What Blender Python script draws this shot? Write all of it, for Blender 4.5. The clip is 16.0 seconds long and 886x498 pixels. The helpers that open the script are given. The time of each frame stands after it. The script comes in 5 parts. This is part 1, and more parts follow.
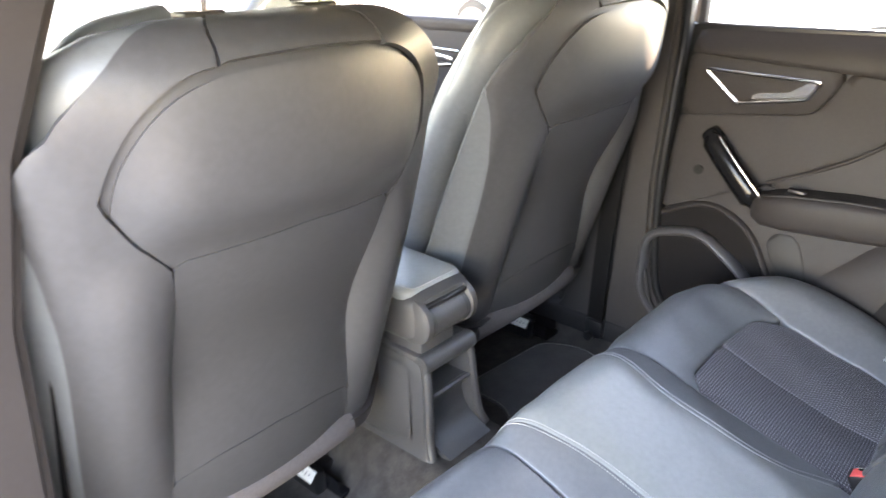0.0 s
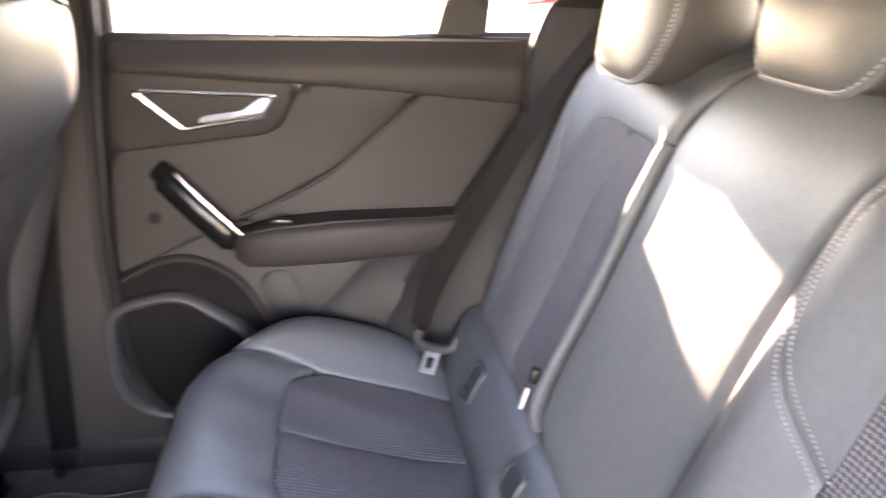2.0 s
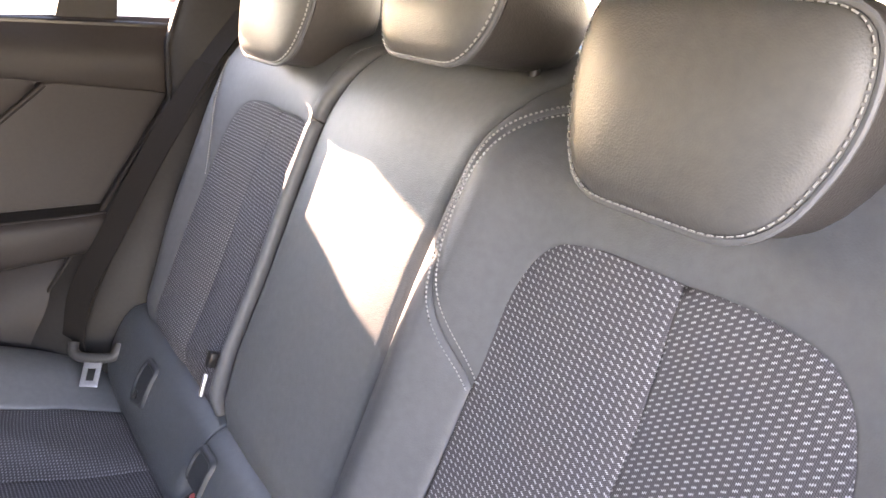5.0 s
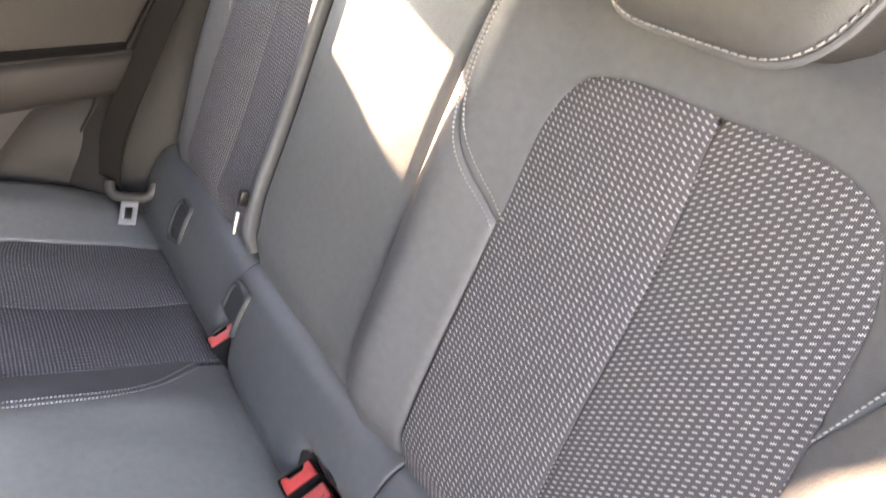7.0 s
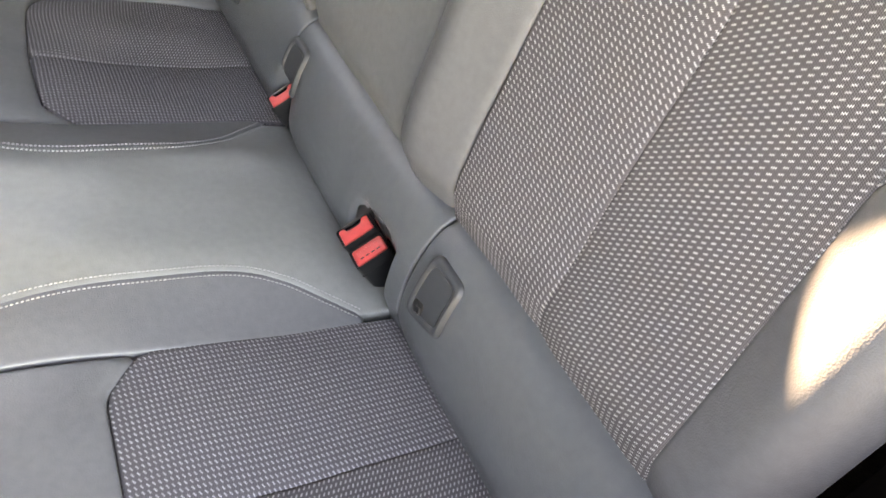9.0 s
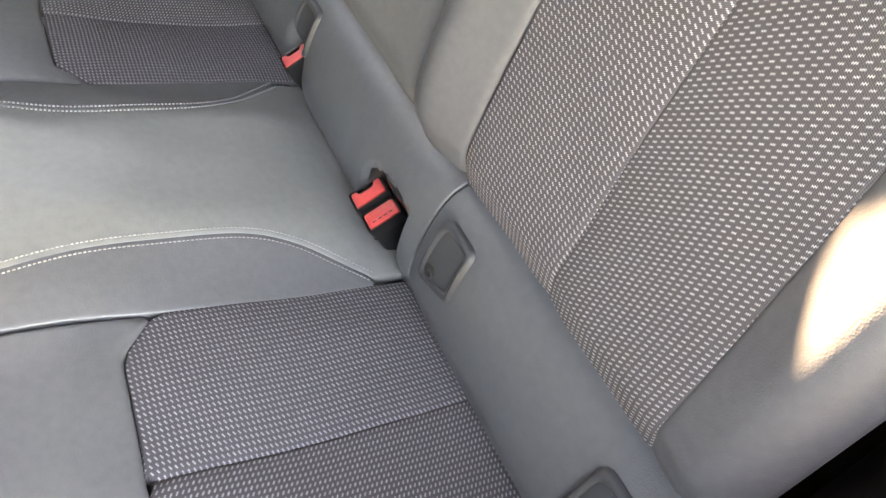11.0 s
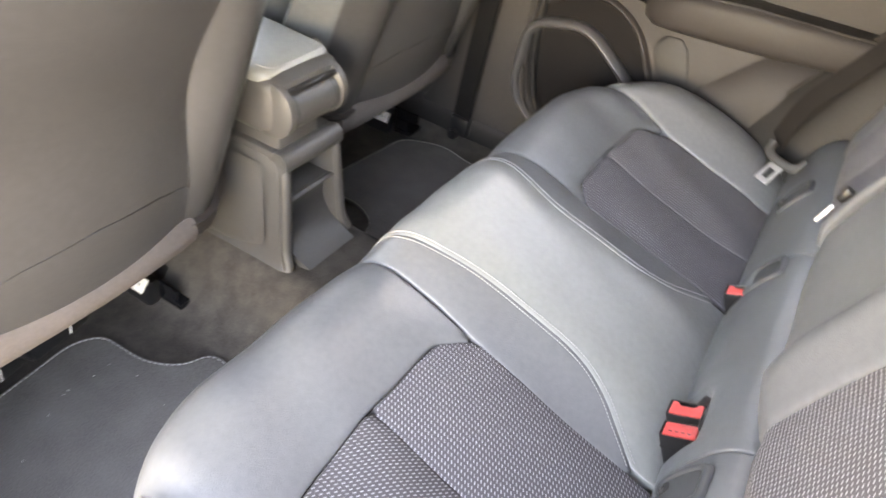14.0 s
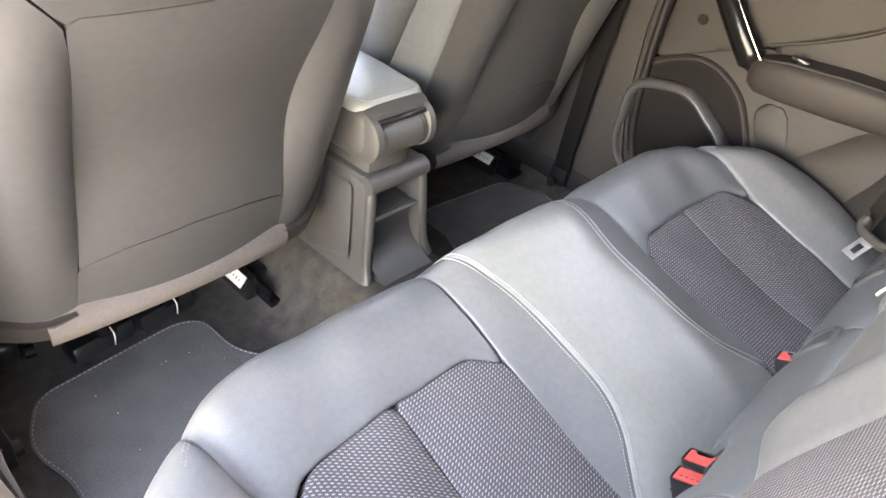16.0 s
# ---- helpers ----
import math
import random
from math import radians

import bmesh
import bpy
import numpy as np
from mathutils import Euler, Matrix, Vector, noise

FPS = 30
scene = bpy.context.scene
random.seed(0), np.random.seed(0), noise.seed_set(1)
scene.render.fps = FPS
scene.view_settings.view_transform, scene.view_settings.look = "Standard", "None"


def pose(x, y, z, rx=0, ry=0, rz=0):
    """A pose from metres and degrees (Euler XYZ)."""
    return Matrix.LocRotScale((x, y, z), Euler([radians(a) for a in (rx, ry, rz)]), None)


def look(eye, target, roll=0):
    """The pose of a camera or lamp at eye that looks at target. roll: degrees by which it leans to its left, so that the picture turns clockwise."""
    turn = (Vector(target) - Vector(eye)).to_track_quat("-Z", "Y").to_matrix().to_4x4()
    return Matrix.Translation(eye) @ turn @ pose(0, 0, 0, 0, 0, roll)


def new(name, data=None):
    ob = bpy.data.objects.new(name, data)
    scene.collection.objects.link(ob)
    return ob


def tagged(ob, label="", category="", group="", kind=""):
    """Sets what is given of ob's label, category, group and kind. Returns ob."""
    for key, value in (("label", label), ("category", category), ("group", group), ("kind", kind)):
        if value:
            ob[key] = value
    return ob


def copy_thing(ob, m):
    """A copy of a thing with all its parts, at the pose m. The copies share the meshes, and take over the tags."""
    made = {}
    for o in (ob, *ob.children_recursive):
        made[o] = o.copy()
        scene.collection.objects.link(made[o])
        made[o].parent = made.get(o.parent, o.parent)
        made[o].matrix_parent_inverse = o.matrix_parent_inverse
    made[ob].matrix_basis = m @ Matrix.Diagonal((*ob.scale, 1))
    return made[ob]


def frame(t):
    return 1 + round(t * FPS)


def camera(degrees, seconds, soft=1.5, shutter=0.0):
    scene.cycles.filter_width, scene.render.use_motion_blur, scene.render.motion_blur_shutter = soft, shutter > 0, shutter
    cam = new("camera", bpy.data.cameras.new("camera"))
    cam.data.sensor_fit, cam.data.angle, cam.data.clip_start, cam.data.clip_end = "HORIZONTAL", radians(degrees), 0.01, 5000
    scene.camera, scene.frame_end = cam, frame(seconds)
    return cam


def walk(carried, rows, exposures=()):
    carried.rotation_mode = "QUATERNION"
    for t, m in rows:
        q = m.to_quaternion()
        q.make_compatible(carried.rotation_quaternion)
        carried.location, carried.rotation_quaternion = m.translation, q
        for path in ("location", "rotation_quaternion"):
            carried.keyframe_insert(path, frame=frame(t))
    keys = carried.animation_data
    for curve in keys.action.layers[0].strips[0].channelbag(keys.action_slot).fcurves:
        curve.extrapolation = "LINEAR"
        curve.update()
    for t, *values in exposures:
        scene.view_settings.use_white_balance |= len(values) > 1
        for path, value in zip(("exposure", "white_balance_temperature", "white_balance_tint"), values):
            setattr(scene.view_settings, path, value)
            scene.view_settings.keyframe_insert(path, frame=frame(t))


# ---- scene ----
cam = camera(63.7, 16.0, shutter=0.5)
PATH = [
    (0, (-0.821, -0.03, 1.314), (0.546, 1.207, 0.537), -1.1),
    (0.5, (-0.788, 0.123, 1.297), (0.791, 1.068, 0.514), -0.3),
    (1, (-0.669, 0.201, 1.271), (1.077, 0.807, 0.508), 0.1),
    (1.5, (-0.593, 0.233, 1.266), (1.258, 0.433, 0.535), 0.7),
    (2, (-0.544, 0.25, 1.266), (1.298, -0.032, 0.539), 1.5),
    (2.5, (-0.535, 0.246, 1.257), (1.212, -0.451, 0.578), 2.1),
    (3, (-0.551, 0.259, 1.27), (1.069, -0.726, 0.632), 2.4),
    (5.5, (-0.583, 0.27, 1.242), (0.9, -0.882, 0.554), 5.4),
    (6, (-0.583, 0.271, 1.24), (0.874, -0.845, 0.445), 5.5),
    (6.5, (-0.584, 0.27, 1.233), (0.846, -0.79, 0.321), 5.6),
    (7, (-0.589, 0.265, 1.227), (0.806, -0.73, 0.194), 5.7),
    (7.5, (-0.598, 0.259, 1.225), (0.744, -0.658, 0.06), 5.9),
    (8, (-0.603, 0.257, 1.205), (0.681, -0.557, -0.095), 5.2),
    (8.5, (-0.606, 0.259, 1.197), (0.613, -0.481, -0.205), 5.0),
    (9, (-0.61, 0.26, 1.19), (0.554, -0.424, -0.286), 5.0),
    (11.5, (-0.607, 0.255, 1.195), (0.492, -0.351, -0.362), 4.6),
    (12, (-0.608, 0.254, 1.197), (0.506, -0.324, -0.36), 4.7),
    (12.5, (-0.617, 0.238, 1.209), (0.591, -0.205, -0.322), 4.3),
    (13, (-0.65, 0.187, 1.213), (0.755, 0.1, -0.208), 4.2),
    (13.5, (-0.684, 0.168, 1.212), (0.781, 0.465, -0.115), 8.4),
    (14, (-0.735, 0.118, 1.232), (0.686, 0.775, -0.013), 10.6),
    (14.5, (-0.753, 0.05, 1.258), (0.587, 0.884, 0.03), 12.1),
    (15, (-0.751, 0.009, 1.268), (0.539, 0.944, 0.06), 11.2),
    (15.5, (-0.747, -0.01, 1.269), (0.526, 0.973, 0.08), 10.0),
    (16, (-0.741, -0.012, 1.269), (0.514, 0.998, 0.085), 9.1),
]
EXPOSURES = [(0, 5.42, 8300, 29), (1, 5.48, 8500, 31), (1.5, 5.47, 8500, 35), (2.2, 5.29, 8500, 38), (3, 4.92, 8100, 39), (6, 4.99, 8950, 37), (7.5, 5.12, 10200, 32), (9, 5.27, 11300, 29), (11.7, 5.23, 11400, 29), (12.5, 5.34, 11200, 29), (13.5, 5.70, 11100, 31), (16, 5.88, 10500, 30)]
walk(cam, [(t, look(eye, target, roll)) for t, eye, target, roll in PATH], EXPOSURES)

# ---- light ----
SUN_FROM = Vector((1.0, 0.050, 0.300)).normalized()      # where the sun stands
world = bpy.data.worlds.new("sky")
scene.world = world
world.use_nodes = True
wn = world.node_tree.nodes
sky = wn.new("ShaderNodeTexSky")
sky.sky_type = "NISHITA"
sky.sun_disc = False
sky.dust_density, sky.air_density = 0.15, 1.0
sky.sun_elevation = math.asin(SUN_FROM.z)
sky.sun_rotation = math.atan2(SUN_FROM.x, SUN_FROM.y)
world.node_tree.links.new(sky.outputs[0], wn["Background"].inputs[0])
wn["Background"].inputs[1].default_value = 0.15
sun = new("sun", bpy.data.lights.new("sun", "SUN"))
sun.data.energy, sun.data.angle, sun.data.color = 4.4, radians(0.7), (1.0, 0.92, 0.76)
sun.matrix_world = look(SUN_FROM * 20, (0, 0, 0))


# ---- materials ----
def material(name, colour, rough=0.5, metal=0.0, second=None, scale=40.0, spread=0.35, bump=0.0, bump_scale=400.0, cells=False, spec=0.5, coat=0.0, wrinkle=0.0):
    """A surface with broad and fine variation of its colour and a fine relief."""
    m = bpy.data.materials.new(name)
    m.use_nodes = True
    n, l = m.node_tree.nodes, m.node_tree.links
    b = n["Principled BSDF"]
    b.inputs["Roughness"].default_value, b.inputs["Metallic"].default_value = rough, metal
    b.inputs["Specular IOR Level"].default_value, b.inputs["Coat Weight"].default_value = spec, coat
    co = n.new("ShaderNodeTexCoord")
    broad, fine, mix, ramp = n.new("ShaderNodeTexNoise"), n.new("ShaderNodeTexNoise"), n.new("ShaderNodeMath"), n.new("ShaderNodeMix")
    broad.inputs["Scale"].default_value, broad.inputs["Detail"].default_value = scale * 0.15, 3
    fine.inputs["Scale"].default_value, fine.inputs["Detail"].default_value = scale * 4, 4
    l.new(co.outputs["Object"], broad.inputs["Vector"]), l.new(co.outputs["Object"], fine.inputs["Vector"])
    mix.operation = "MULTIPLY_ADD"
    mix.inputs[1].default_value = 0.55
    l.new(broad.outputs[0], mix.inputs[0]), l.new(fine.outputs[0], mix.inputs[2])
    sub = n.new("ShaderNodeMapRange")
    sub.inputs[1].default_value, sub.inputs[2].default_value = 0.5, 1.05
    l.new(mix.outputs[0], sub.inputs[0])
    ramp.data_type = "RGBA"
    second = second or tuple(c * (1 - spread) for c in colour)
    ramp.inputs[6].default_value, ramp.inputs[7].default_value = (*second, 1), (*colour, 1)
    l.new(sub.outputs[0], ramp.inputs[0]), l.new(ramp.outputs[2], b.inputs["Base Color"])
    rr = n.new("ShaderNodeMapRange")
    rr.inputs[3].default_value, rr.inputs[4].default_value = max(rough - 0.09, 0.02), min(rough + 0.09, 1)
    l.new(broad.outputs[0], rr.inputs[0]), l.new(rr.outputs[0], b.inputs["Roughness"])
    if bump:
        tex = n.new("ShaderNodeTexVoronoi" if cells else "ShaderNodeTexNoise")
        tex.inputs["Scale"].default_value = bump_scale
        l.new(co.outputs["Object"], tex.inputs["Vector"])
        bp = n.new("ShaderNodeBump")
        bp.inputs["Strength"].default_value, bp.inputs["Distance"].default_value = bump, 0.001
        l.new(tex.outputs[0], bp.inputs["Height"]), l.new(bp.outputs[0], b.inputs["Normal"])
        if wrinkle:
            big, bp2 = n.new("ShaderNodeTexNoise"), n.new("ShaderNodeBump")
            big.inputs["Scale"].default_value, big.inputs["Detail"].default_value, big.inputs["Distortion"].default_value = 55, 5, 1.0
            bp2.inputs["Strength"].default_value, bp2.inputs["Distance"].default_value = wrinkle, 0.004
            l.new(co.outputs["Object"], big.inputs["Vector"]), l.new(big.outputs[0], bp2.inputs["Height"]), l.new(bp2.outputs[0], bp.inputs["Normal"])
    return m


def woven(name, dark, light, slant, pu=0.0058, pv=0.0045):
    """Dark cloth with rows of pale slanted dashes, laid out in metres on the panel's own map. slant: degrees against the rows."""
    m = bpy.data.materials.new(name)
    m.use_nodes = True
    n, l = m.node_tree.nodes, m.node_tree.links
    b = n["Principled BSDF"]
    b.inputs["Roughness"].default_value, b.inputs["Specular IOR Level"].default_value = 0.85, 0.2
    uv, sep = n.new("ShaderNodeUVMap"), n.new("ShaderNodeSeparateXYZ")
    uv.uv_map = "cloth"
    l.new(uv.outputs[0], sep.inputs[0])

    def op(kind, a, c=None, d=None):
        k = n.new("ShaderNodeMath")
        k.operation = kind
        for i, v in enumerate((a, c, d)):
            if v is None:
                continue
            if isinstance(v, (int, float)):
                k.inputs[i].default_value = v
            else:
                l.new(v, k.inputs[i])
        return k.outputs[0]

    def ramp(value, lo, hi):
        k = n.new("ShaderNodeMapRange")
        k.inputs[1].default_value, k.inputs[2].default_value, k.inputs[3].default_value, k.inputs[4].default_value = lo, hi, 1, 0
        l.new(value, k.inputs[0])
        return k.outputs[0]
    co, wobble = n.new("ShaderNodeTexCoord"), n.new("ShaderNodeTexNoise")
    wobble.inputs["Scale"].default_value, wobble.inputs["Detail"].default_value = 45, 2
    l.new(co.outputs["Object"], wobble.inputs["Vector"])
    shift = op("MULTIPLY_ADD", wobble.outputs[0], 0.0008, -0.0004)      # the weave wanders a little
    across, along = op("ADD", sep.outputs[0], shift), op("ADD", sep.outputs[1], shift)
    c, si = math.cos(radians(slant)), math.sin(radians(slant))
    u, v = op("DIVIDE", across, pu), op("DIVIDE", along, pv)
    du = op("MULTIPLY", op("SUBTRACT", op("FRACT", u), 0.5), pu)
    dv = op("MULTIPLY", op("SUBTRACT", op("FRACT", v), 0.5), pv)
    p = op("MULTIPLY_ADD", du, c, op("MULTIPLY", dv, si))
    q = op("MULTIPLY_ADD", dv, c, op("MULTIPLY", du, -si))
    q = op("MULTIPLY_ADD", op("SINE", op("MULTIPLY", p, 4200.0)), 0.00032, q)       # each dash is three slanted threads
    mask = op("MULTIPLY", ramp(op("ABSOLUTE", p), 0.0015, 0.0021), ramp(op("ABSOLUTE", q), 0.00030, 0.00078))
    noise_t = n.new("ShaderNodeTexNoise")
    noise_t.inputs["Scale"].default_value = 170
    l.new(co.outputs["Object"], noise_t.inputs["Vector"])
    mask2 = op("MINIMUM", op("MULTIPLY", mask, op("MULTIPLY_ADD", noise_t.outputs[0], 0.8, 0.48)), 1.0)
    # fine thread lines between the dashes
    pg = op("MULTIPLY_ADD", across, c, op("MULTIPLY", along, si))
    qg = op("MULTIPLY_ADD", along, c, op("MULTIPLY", across, -si))
    rib = op("MULTIPLY", op("SINE", op("MULTIPLY", pg, 4200.0)), op("SINE", op("MULTIPLY", qg, 2700.0)))
    thread = op("MULTIPLY_ADD", rib, 0.42, 0.84)
    mix = n.new("ShaderNodeMix")
    mix.data_type = "RGBA"
    mix.inputs[6].default_value, mix.inputs[7].default_value = (*dark, 1), (*light, 1)
    l.new(mask2, mix.inputs[0])
    mul = n.new("ShaderNodeMix")
    mul.data_type, mul.blend_type = "RGBA", "MULTIPLY"
    mul.inputs[0].default_value = 1
    l.new(mix.outputs[2], mul.inputs[6]), l.new(thread, mul.inputs[7])
    l.new(mul.outputs[2], b.inputs["Base Color"])
    bp = n.new("ShaderNodeBump")
    bp.inputs["Strength"].default_value, bp.inputs["Distance"].default_value = 0.5, 0.0010
    l.new(op("MULTIPLY_ADD", rib, 0.3, mask), bp.inputs["Height"]), l.new(bp.outputs[0], b.inputs["Normal"])
    return m


def glass(name, tint=(0.9, 0.95, 0.93)):
    m = bpy.data.materials.new(name)
    m.use_nodes = True
    n, l = m.node_tree.nodes, m.node_tree.links
    n.remove(n["Principled BSDF"])
    mix, tr, gl, fr = n.new("ShaderNodeMixShader"), n.new("ShaderNodeBsdfTransparent"), n.new("ShaderNodeBsdfGlossy"), n.new("ShaderNodeFresnel")
    tr.inputs[0].default_value = (*tint, 1)
    gl.inputs["Roughness"].default_value = 0.02
    l.new(fr.outputs[0], mix.inputs[0]), l.new(tr.outputs[0], mix.inputs[1]), l.new(gl.outputs[0], mix.inputs[2])
    l.new(mix.outputs[0], n["Material Output"].inputs[0])
    return m


LEATHER = material("leather", (0.160, 0.166, 0.170), 0.34, second=(0.132, 0.138, 0.144), scale=30, bump=0.17, bump_scale=700, cells=True, wrinkle=0.02, spec=0.5)
# the same leather with its colour lightened for the light it catches
LEATHER_LIT = material("leather_lit", (0.250, 0.258, 0.250), 0.34, second=(0.212, 0.220, 0.215), scale=26, bump=0.17, bump_scale=700, cells=True, wrinkle=0.025, spec=0.5)
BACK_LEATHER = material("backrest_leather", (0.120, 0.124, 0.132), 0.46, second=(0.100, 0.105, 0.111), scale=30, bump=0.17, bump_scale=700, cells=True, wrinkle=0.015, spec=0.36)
MIDDLE_LEATHER = material("middle_panel_leather", (0.150, 0.155, 0.156), 0.46, second=(0.126, 0.131, 0.133), scale=30, bump=0.17, bump_scale=700, cells=True, wrinkle=0.02, spec=0.5)
ROLL_LEATHER = material("roll_vinyl", (0.106, 0.115, 0.122), 0.38, second=(0.090, 0.099, 0.106), scale=25, bump=0.25, bump_scale=800, cells=True, wrinkle=0.02, spec=0.5)
SEAT_LEATHER = material("front_seat_leather", (0.118, 0.127, 0.132), 0.40, second=(0.100, 0.109, 0.114), scale=30, bump=0.17, bump_scale=700, cells=True, wrinkle=0.02, spec=0.5)
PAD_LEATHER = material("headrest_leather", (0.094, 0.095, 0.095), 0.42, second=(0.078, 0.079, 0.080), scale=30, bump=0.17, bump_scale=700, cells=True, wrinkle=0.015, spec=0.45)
# headrest sides face away from the light; that shade is in this colour
PAD_SHADED = material("headrest_shaded_leather", (0.052, 0.047, 0.044), 0.42, scale=30, spread=0.2, bump=0.25, bump_scale=700, cells=True, spec=0.4)
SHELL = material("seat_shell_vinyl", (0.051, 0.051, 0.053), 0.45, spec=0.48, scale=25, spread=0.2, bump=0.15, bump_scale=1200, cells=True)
CLOTH = woven("woven_cloth", (0.112, 0.106, 0.112), (0.56, 0.55, 0.56), -34)
CLOTH_TURNED = woven("woven_cloth_turned", (0.112, 0.106, 0.114), (0.56, 0.55, 0.57), 28)
STITCH = material("stitch_thread", (0.38, 0.38, 0.37), 0.8, scale=200)
TRIM = material("door_trim_plastic", (0.033, 0.0285, 0.0278), 0.5, spec=0.24, scale=40, spread=0.15, bump=0.2, bump_scale=1500, cells=True)
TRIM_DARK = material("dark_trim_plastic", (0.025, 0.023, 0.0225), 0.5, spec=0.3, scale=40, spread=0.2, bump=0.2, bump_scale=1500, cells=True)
PILLAR = material("pillar_plastic", (0.038, 0.034, 0.033), 0.5, spec=0.36, scale=40, spread=0.15, bump=0.2, bump_scale=1500, cells=True)
CONSOLE = material("console_plastic", (0.058, 0.056, 0.055), 0.38, scale=40, spread=0.15, bump=0.2, bump_scale=1500, cells=True)
ANCHOR = material("anchor_plastic", (0.046, 0.051, 0.056), 0.42, scale=40, spread=0.15, bump=0.15, bump_scale=1500, cells=True)
SURROUND = material("speaker_surround_plastic", (0.066, 0.064, 0.067), 0.36, scale=40, spread=0.15, bump=0.15, bump_scale=1500, cells=True)
GLOSS = material("gloss_black", (0.008, 0.008, 0.009), 0.16, spec=0.2, scale=30, spread=0.2)
CHROME = material("satin_chrome", (0.75, 0.74, 0.72), 0.22, 1.0, scale=60, spread=0.1)
STEEL = material("belt_steel", (0.85, 0.85, 0.85), 0.45, 1.0, scale=100, spread=0.2)
BLACK = material("black_plastic", (0.012, 0.012, 0.013), 0.35, scale=40, spread=0.3)
CARPET = material("carpet", (0.098, 0.089, 0.081), 0.95, second=(0.026, 0.023, 0.021), scale=230, bump=1.0, bump_scale=420, spec=0.1)
MAT = material("floor_mat_pile", (0.170, 0.165, 0.162), 0.95, scale=110, spread=0.45, bump=1.0, bump_scale=900, spec=0.1)
RED = material("red_plastic", (0.74, 0.075, 0.070), 0.4, scale=60, spread=0.15)
WEB = material("belt_webbing", (0.009, 0.0085, 0.009), 0.8, spec=0.12, scale=150, spread=0.3, bump=0.5, bump_scale=1600)
WEB_BROWN = material("rear_belt_webbing", (0.024, 0.021, 0.020), 0.8, spec=0.15, scale=150, spread=0.3, bump=0.5, bump_scale=1600)
LABEL = material("paper_label", (0.75, 0.74, 0.7), 0.6, scale=60, spread=0.1)
HEADLINER = material("headliner_cloth", (0.12, 0.118, 0.115), 0.95, scale=60, spread=0.1, bump=0.3, bump_scale=900)
PAINT_CAR = material("grey_car_paint", (0.25, 0.26, 0.28), 0.3, scale=20, spread=0.1, coat=0.6)
GLASS = glass("window_glass", (0.84, 0.88, 0.86))
FELT = material("grey_felt", (0.108, 0.096, 0.094), 0.95, scale=60, spread=0.2, bump=0.5, bump_scale=800, spec=0.1)
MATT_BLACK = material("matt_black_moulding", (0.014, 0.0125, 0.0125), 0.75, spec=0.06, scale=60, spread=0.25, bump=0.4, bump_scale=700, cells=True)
GRILLE = material("speaker_grille", (0.012, 0.011, 0.011), 0.6, spec=0.2, scale=60, spread=0.2, bump=1.0, bump_scale=380, cells=True)
ASPHALT = material("pale_concrete", (0.36, 0.35, 0.33), 0.9, scale=3, spread=0.3, bump=0.4, bump_scale=60)


# ---- mesh helpers ----
def link_mesh(name, verts, faces, mat, parent=None, label="", smooth=True, uvs=None):
    me = bpy.data.meshes.new(name)
    me.from_pydata([tuple(map(float, v)) for v in verts], [], faces)
    if uvs is not None:
        lay = me.uv_layers.new(name="cloth")
        idx = np.empty(len(me.loops), dtype=np.int32)
        me.loops.foreach_get("vertex_index", idx)
        lay.data.foreach_set("uv", np.asarray(uvs, dtype=np.float32)[idx].ravel())
    me.materials.append(mat)
    if smooth:
        me.polygons.foreach_set("use_smooth", [True] * len(me.polygons))
    me.update()
    ob = new(name, me)
    if parent:
        ob.parent = parent
        ob.matrix_parent_inverse = Matrix.Translation(-parent.location)
    if label:
        tagged(ob, label)
    return ob


def part(name, bm, mat, parent=None, label="", smooth=True):
    me = bpy.data.meshes.new(name)
    bmesh.ops.recalc_face_normals(bm, faces=bm.faces)
    bm.to_mesh(me)
    bm.free()
    me.materials.append(mat)
    if smooth:
        me.polygons.foreach_set("use_smooth", [True] * len(me.polygons))
        me.set_sharp_from_angle(angle=radians(40))
    ob = new(name, me)
    if parent:
        ob.parent = parent
        ob.matrix_parent_inverse = Matrix.Translation(-parent.location)
    if label:
        tagged(ob, label)
    return ob


def thing(name, label, category, group="", kind=""):
    return tagged(new(name), label, category, group, kind)


def rbox(size, r=0.004, seg=2, at=None):
    """A box with rounded edges."""
    bm = bmesh.new()
    bmesh.ops.create_cube(bm, size=1, matrix=Matrix.Diagonal((*size, 1)))
    bmesh.ops.bevel(bm, geom=bm.edges[:], offset=min(r, min(size) * 0.49), segments=seg, profile=0.5, affect="EDGES")
    if at is not None:
        bmesh.ops.transform(bm, matrix=at, verts=bm.verts)
    return bm


def curve_points(ctrl, n=8, closed=False):
    """Catmull-Rom through the control points (any dimension)."""
    c = np.array(ctrl, float)
    if closed:
        c = np.vstack((c[-1], c, c[0], c[1]))
    else:
        c = np.vstack((2 * c[0] - c[1], c, 2 * c[-1] - c[-2]))
    out = []
    for i in range(1, len(c) - 2):
        for s in np.arange(n) / n:
            p0, p1, p2, p3 = c[i - 1:i + 3]
            out.append(0.5 * (2 * p1 + (p2 - p0) * s + (2 * p0 - 5 * p1 + 4 * p2 - p3) * s ** 2 + (3 * p1 - p0 - 3 * p2 + p3) * s ** 3))
    if not closed:
        out.append(c[-2])
    return np.array(out)


